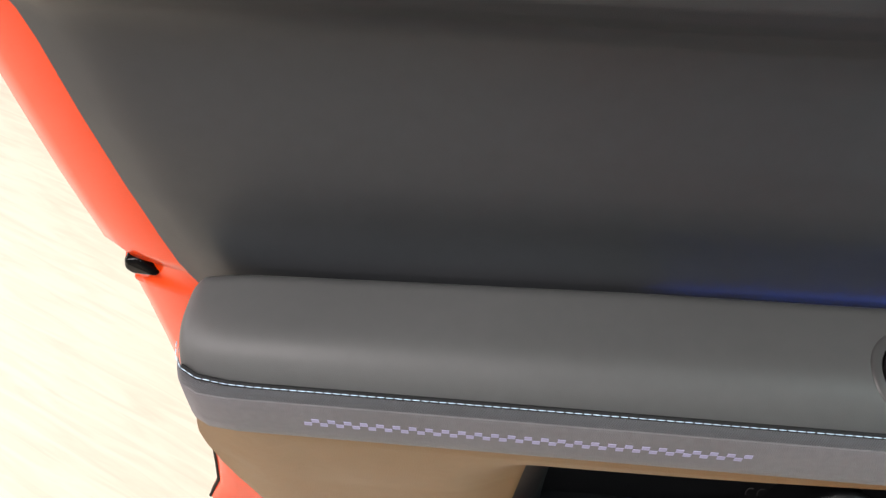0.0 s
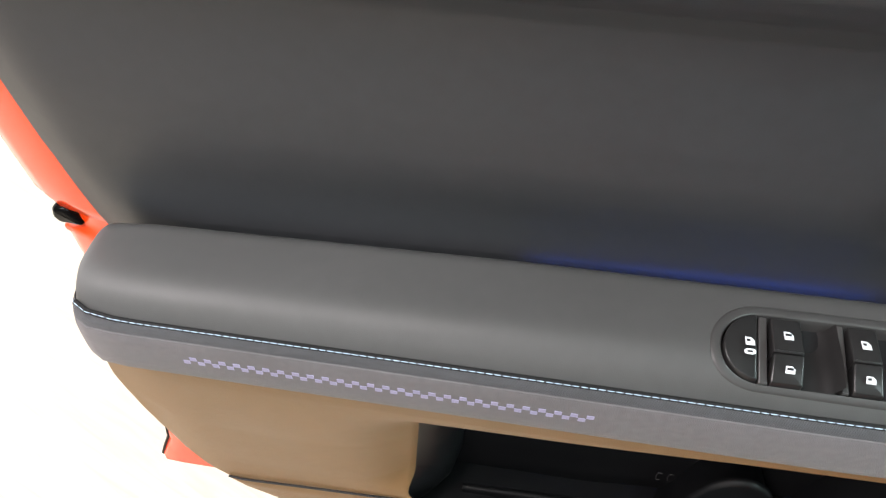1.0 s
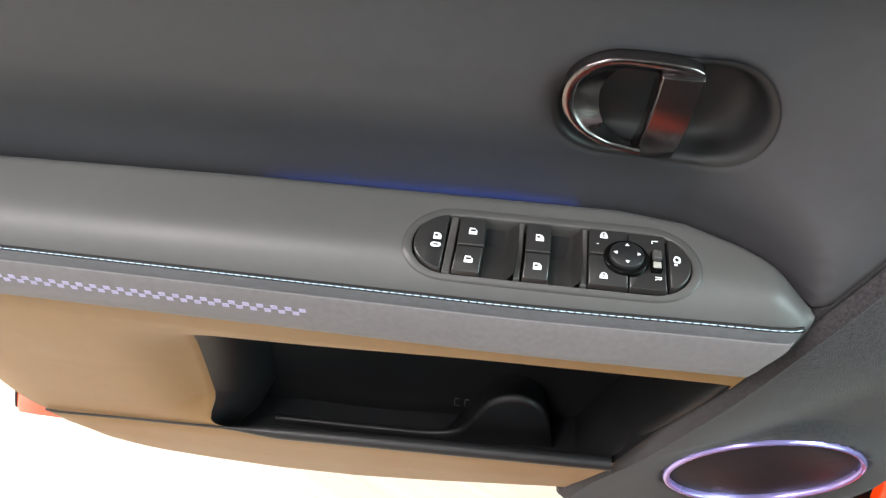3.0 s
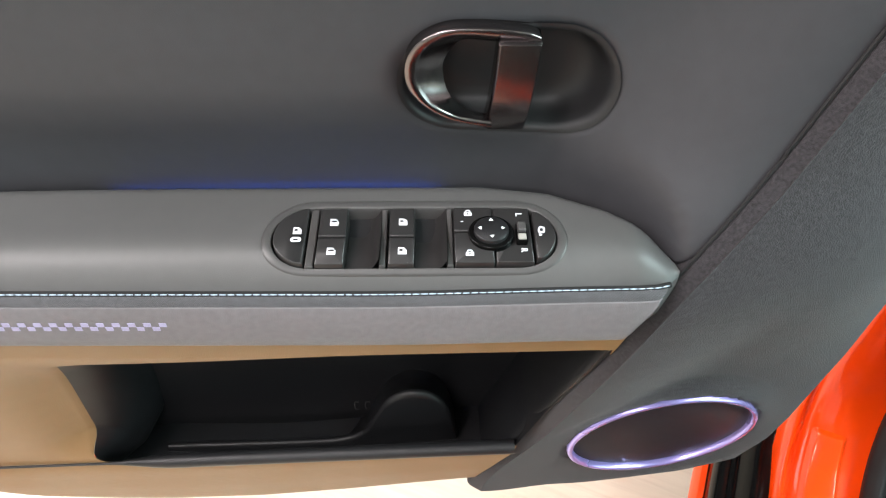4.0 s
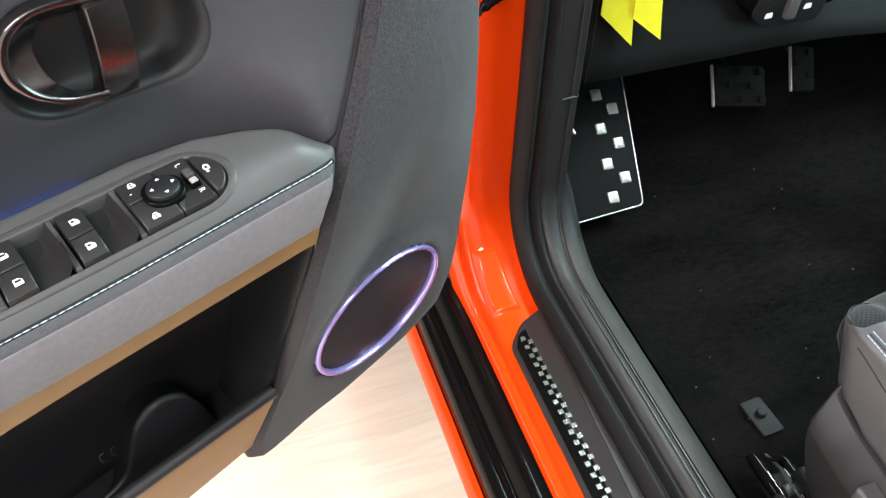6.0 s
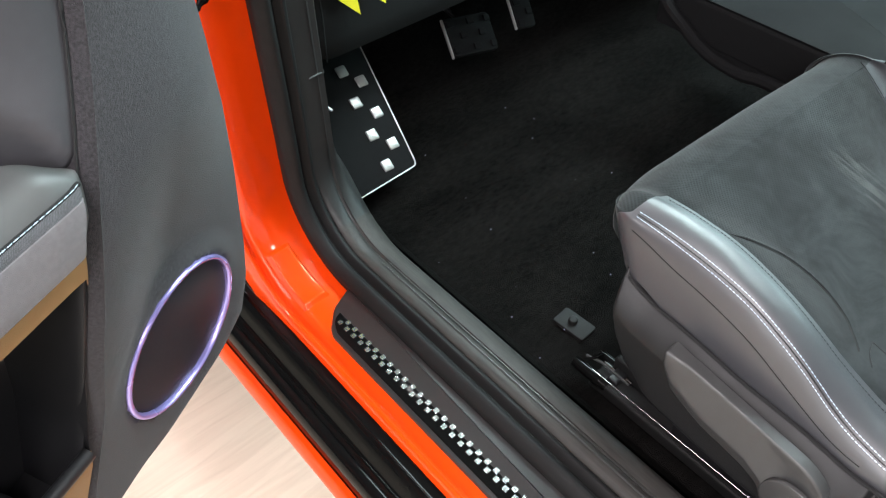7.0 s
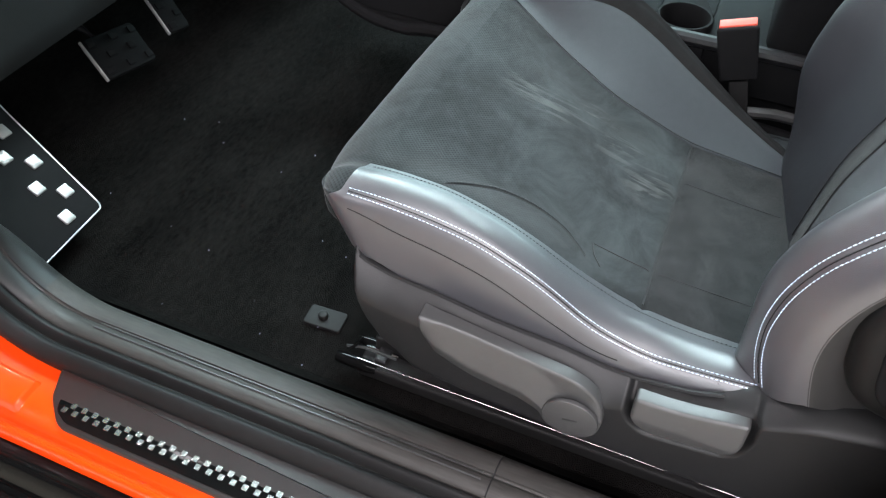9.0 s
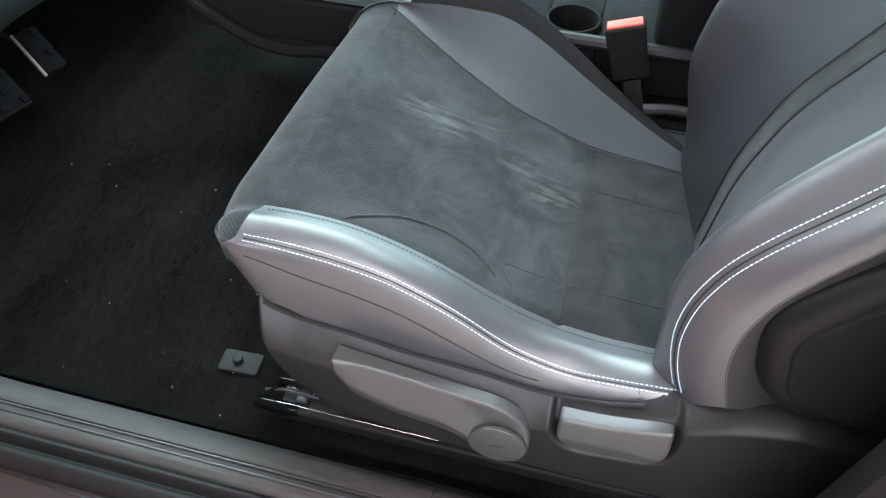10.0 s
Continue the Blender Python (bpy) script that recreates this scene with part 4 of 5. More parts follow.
def icon(parent, o, h, name="icon"):
    return part(name, slab(o, lambda u, v, k: top_at(u, v, k + h), 0.00025, 0.0001, 1), M_WHITE, parent, smooth=False)


def window_icon(parent, x, y, h, bars=0, s=1.0):
    """A white car-window mark; bars adds the dark half."""
    icon(parent, [(x - 0.0026 * s, y - 0.0030 * s), (x + 0.0030 * s, y - 0.0030 * s), (x + 0.0030 * s, y + 0.0006 * s), (x + 0.0010 * s, y + 0.0030 * s), (x - 0.0026 * s, y + 0.0030 * s)], h)
    part("icon_gap", slab(rect(x - 0.0018 * s, x + (0.0004 if bars else 0.0020) * s, y - 0.0003 * s, y + 0.0016 * s, 0.0002), lambda u, v, k: top_at(u, v, k + h + 0.00012), 0.0002, 0.0001, 1), M_BLACK, parent, smooth=False)


def lock_icon(parent, x, y, h):
    icon(parent, rect(x - 0.0026, x + 0.0026, y - 0.0022, y + 0.0010, 0.0004), h)
    icon(parent, [(x - 0.0018, y + 0.0010), (x - 0.0018, y + 0.0024), (x - 0.0008, y + 0.0032), (x + 0.0008, y + 0.0032), (x + 0.0018, y + 0.0024), (x + 0.0018, y + 0.0010), (x + 0.0011, y + 0.0010), (x + 0.0011, y + 0.0021), (x + 0.0004, y + 0.0026), (x - 0.0004, y + 0.0026), (x - 0.0011, y + 0.0021), (x - 0.0011, y + 0.0010)], h)
    part("icon_gap", slab(rect(x - 0.0006, x + 0.0006, y - 0.0014, y + 0.0002, 0.0002), lambda u, v, k: top_at(u, v, k + h + 0.00012), 0.0002, 0.0001, 1), M_BLACK, parent, smooth=False)


base_h = 0.0026
b = key("window_lock_button", end_button(-0.2475, -1))
window_icon(b, -0.2540, 0.0245, base_h, 1, 1.0)
icon(b, stadium(-0.2540, 0.0165, 0.0036, 0.0022, 6), base_h)
part("icon_gap", slab(stadium(-0.2540, 0.0165, 0.0018, 0.0008, 6), lambda u, v, k: top_at(u, v, k + base_h + 0.00012), 0.0002, 0.0001, 1), M_BLACK, b, smooth=False)
key("divider_bar", rect(-0.2465, -0.2408, -0.0070, 0.0463), 0.0010, 0.0, material=M_BEZEL)
for x0, x1, bars in ((-0.2400, -0.2215, 0), (-0.1935, -0.1765, 1)):
    for y0, y1, tilt in ((0.0196, 0.0450, 0.03), (-0.0068, 0.0188, -0.06)):
        b = key("window_button", rect(x0, x1, y0, y1), tilt=tilt)
        window_icon(b, (x0 + x1) / 2 + 0.0005, (y0 + y1) / 2 - 0.0003, base_h + 0.0001, bars, 1.0)
for x0, x1 in ((-0.2213, -0.1990), (-0.1763, -0.1555)):
    rows = [[top_at(x, y, -0.0120 + 0.0085 * abs((y - 0.034) / 0.042) ** 2.2 + 0.012 * ((x - x0) / (x1 - x0)) ** 5) for x in np.linspace(x0, x1, 14)] for y in np.linspace(-0.0068, 0.0475, 26)]
    part("finger_recess", grid(rows), M_KEY, switches, angle=60)
    key("divider_bar", rect(x1 - 0.0002, x1 + 0.0042, -0.0064, 0.0465), 0.0010, 0.0, material=M_BEZEL)
b = key("lock_button", rect(-0.1508, -0.1250, 0.0236, 0.0462))
lock_icon(b, -0.1410, 0.0400, base_h)
icon(b, rect(-0.1460, -0.1442, 0.0320, 0.0325, 0.0002), base_h, "slot")
b = key("unlock_button", rect(-0.1508, -0.1250, -0.0058, 0.0228), tilt=-0.04)
lock_icon(b, -0.1410, 0.0025, base_h + 0.0008)
b = key("mirror_panel", rect(-0.1242, -0.0998, -0.0052, 0.0456), tilt=-0.01)
for word, x, y, turn in (("L", -0.1070, 0.0385, -90), ("R", -0.1060, 0.0055, -90)):
    cu = bpy.data.curves.new("letter", "FONT")
    cu.body, cu.size, cu.extrude, cu.align_x, cu.align_y = word, 0.0062, 0.00015, "CENTER", "CENTER"
    ob = new("letter", cu)
    ob.parent = b
    ob.matrix_local = pose(*top_at(x, y, base_h + 0.0004 - 0.01 * (y - 0.02)), 0, 0, turn)
    cu.materials.append(M_WHITE)
key("selector_slot", rect(-0.1098, -0.1022, 0.0140, 0.0305), 0.0030, 0.0, material=M_GLOSS)
key("selector_slider", rect(-0.1090, -0.1030, 0.0215, 0.0295), 0.0058, 0.0, material=M_BEZEL)
key("selector_mark", rect(-0.1088, -0.1032, 0.0150, 0.0205, 0.0008), 0.0040, 0.0, material=mat("warm_grey_plastic", (0.32, 0.31, 0.28), 0.4))
circle = lambda r, n=40: [(-0.1262 + r * math.cos(2 * math.pi * k / n), 0.0222 + r * math.sin(2 * math.pi * k / n)) for k in range(n)]
key("knob_ring", circle(0.0152), 0.0034, 0.0, material=M_GLOSS)
b = key("mirror_knob", circle(0.0116), 0.0060, 0.0012, material=M_BLACK)
for k in range(4):
    a = radians(90 * k)
    c, s_ = math.cos(a), math.sin(a)
    tri = [(0.0090, 0.0), (0.0066, 0.0015), (0.0066, -0.0015)]
    icon(b, [(-0.1262 + p * c - q * s_, 0.0222 + p * s_ + q * c) for p, q in tri], 0.0066, "arrow")
b = key("mirror_fold_button", end_button(-0.0980, 1))
icon(b, rounded([(-0.0950, 0.0215), (-0.0908, 0.0215), (-0.0903, 0.0265), (-0.0933, 0.0280), (-0.0953, 0.0250)], 0.0008, 2), base_h)
icon(b, rect(-0.0948, -0.0928, 0.0190, 0.0207, 0.0003), base_h)
part("icon_gap", slab(rect(-0.0940, -0.0918, 0.0228, 0.0258, 0.0004), lambda u, v, k: top_at(u, v, k + base_h + 0.00012), 0.0002, 0.0001, 1), M_BLACK, b, smooth=False)

# ---- driver's seat ----
seat = thing("driver_seat", pose(0, 0, 0.335), "grey leather and dark suede sports seat with pale stitching", "car seat")
SEAT_LIFT = 0.335


def sp(*q):
    """A seat point from world numbers: the seat's own zero lies on the cabin floor."""
    return (q[0], q[1], q[2] - SEAT_LIFT)


def tab(*pairs):
    a = np.array(pairs)
    return lambda s: float(np.interp(s, a[:, 0], a[:, 1]))


def smoothed(fn, w=0.03):
    return lambda s: float(np.mean([fn(s + d) for d in np.linspace(-w, w, 9)]))


COLS = [
    (tab((0.3, 0.088), (0.6, 0.088), (0.75, 0.088)), smoothed(tab((0.30, 0.596), (0.334, 0.584), (0.36, 0.568), (0.414, 0.548), (0.495, 0.535), (0.576, 0.527), (0.677, 0.535), (0.76, 0.55)))),
    (tab((0.3, 0.090), (0.75, 0.091)), smoothed(tab((0.30, 0.651), (0.317, 0.649), (0.361, 0.635), (0.414, 0.626), (0.466, 0.611), (0.519, 0.583), (0.575, 0.556), (0.62, 0.554), (0.75, 0.560)), 0.02)),
    (tab((0.3, 0.100), (0.75, 0.100)), smoothed(tab((0.30, 0.662), (0.35, 0.662), (0.40, 0.657), (0.45, 0.647), (0.512, 0.618), (0.568, 0.580), (0.624, 0.563), (0.68, 0.566), (0.75, 0.572)), 0.02)),
    (tab((0.3, 0.124), (0.75, 0.124)), smoothed(tab((0.30, 0.668), (0.341, 0.672), (0.40, 0.668), (0.45, 0.653), (0.495, 0.633), (0.533, 0.607), (0.59, 0.580), (0.65, 0.570), (0.75, 0.573)), 0.02)),
    (tab((0.3, 0.150), (0.45, 0.151), (0.6, 0.152), (0.75, 0.154)), smoothed(tab((0.30, 0.658), (0.341, 0.661), (0.40, 0.657), (0.45, 0.642), (0.495, 0.622), (0.533, 0.600), (0.59, 0.575), (0.65, 0.564), (0.8, 0.558)), 0.02)),
    (tab((0.3, 0.215), (0.75, 0.215)), smoothed(tab((0.29, 0.655), (0.40, 0.633), (0.5, 0.601), (0.6, 0.571), (0.7, 0.560), (0.8, 0.556)))),
    (tab((0.3, 0.30), (0.75, 0.29)), smoothed(tab((0.29, 0.653), (0.40, 0.628), (0.5, 0.597), (0.6, 0.570), (0.7, 0.558), (0.8, 0.555)))),
    (tab((0.3, 0.42), (0.6, 0.37), (0.75, 0.36)), smoothed(tab((0.29, 0.650), (0.40, 0.620), (0.5, 0.592), (0.6, 0.567), (0.7, 0.556), (0.8, 0.553)))),
    (smoothed(tab((0.28, 0.590), (0.32, 0.573), (0.41, 0.516), (0.5, 0.462), (0.6, 0.441), (0.73, 0.434), (0.8, 0.43)), 0.02), smoothed(tab((0.29, 0.640), (0.41, 0.606), (0.5, 0.590), (0.6, 0.564), (0.73, 0.552), (0.8, 0.55)))),
    (smoothed(tab((0.28, 0.60), (0.32, 0.592), (0.385, 0.596), (0.463, 0.606), (0.515, 0.586), (0.599, 0.537), (0.664, 0.500), (0.73, 0.462), (0.8, 0.44)), 0.030), smoothed(tab((0.29, 0.632), (0.32, 0.640), (0.385, 0.653), (0.463, 0.652), (0.515, 0.636), (0.599, 0.602), (0.664, 0.577), (0.73, 0.558), (0.8, 0.55)), 0.02)),
    (smoothed(tab((0.28, 0.615), (0.385, 0.626), (0.463, 0.634), (0.515, 0.612), (0.599, 0.562), (0.664, 0.524), (0.8, 0.465)), 0.030), smoothed(tab((0.29, 0.61), (0.385, 0.635), (0.463, 0.632), (0.515, 0.614), (0.599, 0.580), (0.664, 0.554), (0.8, 0.53)), 0.02)),
    (smoothed(tab((0.28, 0.62), (0.463, 0.640), (0.599, 0.572), (0.8, 0.475)), 0.030), tab((0.3, 0.54), (0.8, 0.50))),
]
SUB = 7


def section(s, a=0, b=None):
    """Points across the cushion at s metres back, from column a to column b, gliding from column to column."""
    b = len(COLS) - 1 if b is None else b
    p = np.array([(x(s), z(s)) for x, z in COLS])
    out = []
    for i in range(a, b):
        q0, q1, q2, q3 = (p[min(max(i + j, 0), len(p) - 1)] for j in (-1, 0, 1, 2))
        for t in np.arange(SUB) / SUB:
            out.append(0.5 * (2 * q1 + (q2 - q0) * t + (2 * q0 - 5 * q1 + 4 * q2 - q3) * t * t + (3 * q1 - q0 - 3 * q2 + q3) * t**3))
    out.append(p[b])
    return np.array(out)


def groove(s, x, z):
    if 0.15 < x < 0.47:
        z -= 0.0045 * math.exp(-(((s - 0.607) / 0.005) ** 2)) * ease(0.447, 0.430, x)
    return z


def taper(x, s, z):
    """How far the low outer front of the cushion is drawn back."""
    return 0.45 * max(0.0, 0.655 - z) * ease(0.17, 0.10, x) * ease(0.44, 0.30, s)


def strip(name, a, b, s0, s1, material, label, n=70, sink=0.0, nose=()):
    rows = list(nose)
    for s in np.linspace(s0, s1, n):
        pts = section(s, a, b)
        row = []
        for k, (x, z) in enumerate(pts):
            d = min(k, len(pts) - 1 - k)
            row.append(sp(x, -s - taper(x, s, z), groove(s, x, z) - sink * math.exp(-d * 1.1)))
        rows.append(row)
    return part(name, grid(rows), material, seat, label, angle=80)


# rounded front end: the section is drawn inwards as it comes forward, then falls to the seat pan
END = section(0.312)
turn = np.gradient(np.array([np.mean(END[max(0, k - 5):k + 6], 0) for k in range(len(END))]), axis=0)
turn = np.stack([turn[:, 1], -turn[:, 0]], 1) / np.linalg.norm(turn, axis=1)[:, None]


def end_point(k, a):
    """On the rounded end, a degrees round from the top, at sub-column k."""
    near = ease(0.22, 0.10, END[k][0])
    c, f = 0.048 * (1 - math.cos(radians(a))), (0.066 - 0.020 * near) * math.sin(radians(a))
    x, z = END[k] + turn[k] * c
    z -= 0.0015 * math.exp(-min(k, abs(k - 4 * SUB)) * 1.1) * ease(60, 0, a)
    return sp(x, -0.312 + f - taper(END[k][0], 0.312, z), z)


def leather_edge(k):
    return float(np.interp(k / SUB, (0, 0.5, 1, 1.5, 2, 3, 4), (64, 50, 32, 18, 8, 2, 0)))


cols = range(len(END))
rows = [[end_point(k, leather_edge(k) + (108 - leather_edge(k)) * j / 14) for k in cols] for j in range(15)]
for f in (0.15, 0.4, 0.7, 1.0):
    rows.append([(x, y - (0.025 + 0.075 * ease(0.26, 0.13, x)) * f, z + (min(z, 0.50 - SEAT_LIFT) - z) * f) for x, y, z in rows[14]])
part("cushion_front", grid(rows), M_PERF, seat, "perforated dark suede front of the cushion", angle=80)
strip("cushion_centre", 4, 8, 0.312, 0.607, M_PERF, "perforated dark suede seat centre", 80, 0.0015)
strip("cushion_rear", 4, 8, 0.607, 0.80, M_NAP, "brushed dark suede rear of the cushion", 40, 0.0015)
strip("cushion_bolster", 0, 4, 0.312, 0.86, M_SEATL, "grey leather side bolster with double stitching", 110, 0.0015, [[end_point(k, leather_edge(k) * (1 - j / 9)) for k in range(4 * SUB + 1)] for j in range(9)])
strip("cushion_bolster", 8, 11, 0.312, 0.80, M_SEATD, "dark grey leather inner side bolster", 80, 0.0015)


def on_cushion(x, s, lift=0.0):
    pts = section(s)
    i = np.argsort(pts[:, 0])
    return sp(x, -s, groove(s, x, float(np.interp(x, pts[i, 0], pts[i, 1]))) + lift)


def side_point(s, u):
    """On the near bolster, u columns from its lower edge."""
    pts = section(s)
    k = u * SUB
    i = int(k)
    q = pts[i] + (pts[min(i + 1, len(pts) - 1)] - pts[i]) * (k - i)
    return Vector(sp(q[0], -s - taper(q[0], s, q[1]), q[1]))


def proud(s, u, h):
    a, b = side_point(s, u - 0.15), side_point(s, u + 0.15)
    d = (b - a)
    nrm = Vector((-d.z, 0, d.x)).normalized()
    return side_point(s, u) + nrm * h


SS = np.linspace(0.313, 0.80, 80)
part("bolster_seam", tube([proud(s, 2.0, -0.0004) for s in SS], 0.0008, 6), M_SEAM, seat)
bm = bmesh.new()
part("stitching", thread(bm, [proud(s, 2.0, 0.0004) for s in SS], 0.0034, 0.0014, 0.0006), M_SHIELD, seat)
for u in (1.85, 2.15):
    bm = bmesh.new()
    part("stitching", thread(bm, [proud(s, u, 0.0003) for s in SS], 0.0031, 0.0013, 0.00052), M_THREAD, seat, "pale blue thread stitching")
part("lower_seam", tube([proud(s, 1.0, -0.0002) for s in np.linspace(0.313, 0.60, 50)], 0.0008, 6), M_SEAM, seat)
bm = bmesh.new()
part("stitching", thread(bm, [proud(s, 3.75, 0.0001) for s in np.linspace(0.32, 0.735, 70)], 0.0026, 0.0016, 0.00045), M_SEAM, seat)
arc = spline([(0.150, 0.388), (0.173, 0.406), (0.196, 0.430), (0.205, 0.455), (0.206, 0.480), (0.198, 0.508), (0.187, 0.524), (0.176, 0.538)], 50)
part("arc_seam", tube([on_cushion(x, s, 0.0004) for x, s in arc], [0.0019 * ease(0, 6, k) - 0.0012 * k / 49 + 0.0002 for k in range(50)], 8), M_PERF, seat, "rounded suede fold")
# dark tube drawn in as the shadow below the fold
part("arc_shadow_gap", tube([on_cushion(x - 0.0024, s + 0.0008, -0.0002) for x, s in arc[5:]], [0.0009 * ease(-1, 6, k) for k in range(45)], 6), M_SEAM, seat)
part("inner_seam", tube([on_cushion(COLS[8][0](s) + 0.002, s, 0.0008) for s in np.linspace(0.305, 0.78, 50)], 0.0008, 6), M_SEAM, seat)
band_rows = []
for s in np.linspace(0.33, 0.80, 60):
    q = [side_point(s, u) for u in np.linspace(8.80, 9.50, 9)]
    band_rows.append([p + Vector((0.3, 0, 1)).normalized() * (0.0022 * abs(math.sin(2 * math.pi * j / 8)) + 0.0004) for j, p in enumerate(q)])
part("edge_band", grid(band_rows), M_PILLAR, seat, "dark double-welted edge band", angle=80)
bm = bmesh.new()
part("stitching", thread(bm, [side_point(s, 9.65) + Vector((0.001, 0, 0.001)) for s in np.linspace(0.62, 0.78, 30)], 0.0036, 0.0016, 0.0006), M_THREAD, seat, "pale blue thread stitching")
part("cross_seam", tube([on_cushion(x, 0.607, 0.0006) for x in np.linspace(0.158, 0.44, 40)], 0.0010, 6), M_SEAM, seat)
for line in ([(0.199, 0.541), (0.201, 0.570), (0.203, 0.603)], [(0.203, 0.610), (0.205, 0.66), (0.207, 0.715)], [(0.362, 0.610), (0.361, 0.66), (0.360, 0.725)], [(0.199, 0.541), (0.184, 0.546), (0.172, 0.556)]):
    part("panel_seam", tube([on_cushion(x, s, 0.0) for x, s in spline(line, 20)], 0.0008, 6), M_SEAM, seat)

# gathered leather where the bolster meets the backrest
for k, (y, z, r, lean) in enumerate([(-0.670, 0.5500, 0.0042, 0.2), (-0.679, 0.5510, 0.0036, 0.5), (-0.690, 0.5550, 0.0026, 0.3)]):
    part("gathered_leather", tube([sp(0.0905 + 0.006 * f, y - 0.006 * lean * f + 0.0012 * math.sin(9 * f + k), z - 0.010 + 0.020 * f) for f in np.linspace(0, 1, 9)], [r * (0.45 + 0.55 * math.sin(math.pi * (0.12 + 0.80 * f))) for f in np.linspace(0, 1, 9)], 10, 0.7), M_SEATL, seat)

# backrest
BK = [
    (0.076, tab((0.56, -0.775), (0.609, -0.757), (0.665, -0.744), (0.718, -0.751), (0.757, -0.770), (0.814, -0.810), (1.15, -1.05))),
    (0.082, tab((0.56, -0.752), (0.61, -0.735), (0.665, -0.728), (0.718, -0.736), (0.757, -0.755), (0.814, -0.796), (1.15, -1.036))),
    (0.100, tab((0.55, -0.735), (0.60, -0.716), (0.63, -0.709), (0.668, -0.706), (0.718, -0.716), (0.759, -0.738), (0.783, -0.757), (0.834, -0.799), (1.15, -1.035))),
    (0.130, tab((0.55, -0.702), (0.605, -0.699), (0.681, -0.694), (0.726, -0.703), (0.765, -0.722), (0.809, -0.750), (0.862, -0.792), (1.15, -1.01))),
    (0.165, tab((0.55, -0.722), (0.605, -0.724), (0.681, -0.726), (0.726, -0.736), (0.765, -0.752), (0.862, -0.818), (1.15, -1.03))),
    (0.24, tab((0.55, -0.735), (0.605, -0.740), (0.681, -0.748), (0.765, -0.775), (0.862, -0.84), (1.15, -1.05))),
    (0.285, tab((0.55, -0.735), (0.605, -0.740), (0.681, -0.748), (0.765, -0.775), (0.862, -0.84), (1.15, -1.05))),
    (0.320, tab((0.55, -0.735), (0.605, -0.739), (0.681, -0.747), (0.765, -0.774), (0.862, -0.839), (1.15, -1.05))),
    (0.415, tab((0.55, -0.722), (0.605, -0.724), (0.681, -0.728), (0.765, -0.755), (0.862, -0.82), (1.15, -1.03))),
    (0.475, tab((0.55, -0.718), (0.605, -0.712), (0.681, -0.694), (0.765, -0.712), (0.862, -0.792), (1.15, -1.01))),
    (0.515, tab((0.55, -0.752), (0.605, -0.735), (0.681, -0.714), (0.765, -0.728), (0.862, -0.81), (1.15, -1.03))),
    (0.525, tab((0.55, -0.80), (0.605, -0.79), (0.681, -0.78), (0.765, -0.80), (0.862, -0.87), (1.15, -1.10))),
]
BKS = [(x, smoothed(fn, 0.025)) for x, fn in BK]


def back_row(z, a, b):
    p = np.array([(x, fn(z)) for x, fn in BKS])
    out = []
    for i in range(a, b):
        q0, q1, q2, q3 = (p[min(max(i + j, 0), len(p) - 1)] for j in (-1, 0, 1, 2))
        for t in np.arange(SUB) / SUB:
            q = 0.5 * (2 * q1 + (q2 - q0) * t + (2 * q0 - 5 * q1 + 4 * q2 - q3) * t * t + (3 * q1 - q0 - 3 * q2 + q3) * t**3)
            out.append(sp(q[0], q[1], z))
    out.append(sp(p[b][0], p[b][1], z))
    return out


def foot(u):
    """How much lower the near bolster reaches at column u than at its side edge."""
    return 0.024 * ease(0.0, 2.0, u)


def back_part(name, a, b, z0, material, label):
    rows = []
    for z in np.linspace(z0, 1.15, 60):
        row = [back_row(z - foot(k / SUB) * (1.15 - z) / (1.15 - z0), a, b)[k] for k in range((b - a) * SUB + 1)] if a == 0 else back_row(z, a, b)
        m = len(row) - 1
        rows.append([(x, y - 0.0016 * math.exp(-min(k, m - k) * 1.1), zz) for k, (x, y, zz) in enumerate(row)])
    return part(name, grid(rows), material, seat, label, angle=80)


back_part("backrest_bolster", 0, 4, 0.597, M_SEATL, "grey leather backrest bolster with double stitching")
back_part("backrest_centre", 4, 6, 0.52, M_BACK, "perforated dark cloth backrest centre")
back_part("backrest_strip", 6, 7, 0.52, M_NAP, "dark suede strip beside the backrest centre")
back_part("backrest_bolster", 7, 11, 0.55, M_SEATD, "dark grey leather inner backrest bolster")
base = [back_row(0.597 - foot(k / SUB), 0, 4)[k] for k in range(4 * SUB + 1)]
part("bolster_base", grid([base, [(x + 0.002, y - 0.003, z - 0.002) for x, y, z in base], [(x + 0.012, y - 0.02, z - 0.002) for x, y, z in base]]), M_SEATL, seat)
# the grey leather turning away; its shade is the near-black cover colour
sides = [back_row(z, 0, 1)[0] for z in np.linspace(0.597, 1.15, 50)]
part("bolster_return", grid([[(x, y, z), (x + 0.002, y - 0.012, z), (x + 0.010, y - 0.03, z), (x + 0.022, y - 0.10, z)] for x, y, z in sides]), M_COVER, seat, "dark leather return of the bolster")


def back_proud(z, u, h):
    r = [Vector(q) for q in back_row(z, 0, 4)]
    k = u * SUB
    i = int(k)
    q = r[i] + (r[i + 1] - r[i]) * (k - i)
    d = r[min(i + 2, len(r) - 1)] - r[max(i - 1, 0)]
    return q + Vector((-d.y, d.x, 0)).normalized() * h


ZS = np.linspace(0.578, 1.12, 70)
part("backrest_seam", tube([back_proud(z, 2.0, -0.0004) for z in ZS], 0.0008, 6), M_SEAM, seat)
bm = bmesh.new()
part("stitching", thread(bm, [back_proud(z, 2.0, 0.0004) for z in ZS], 0.0034, 0.0014, 0.0006), M_SHIELD, seat)
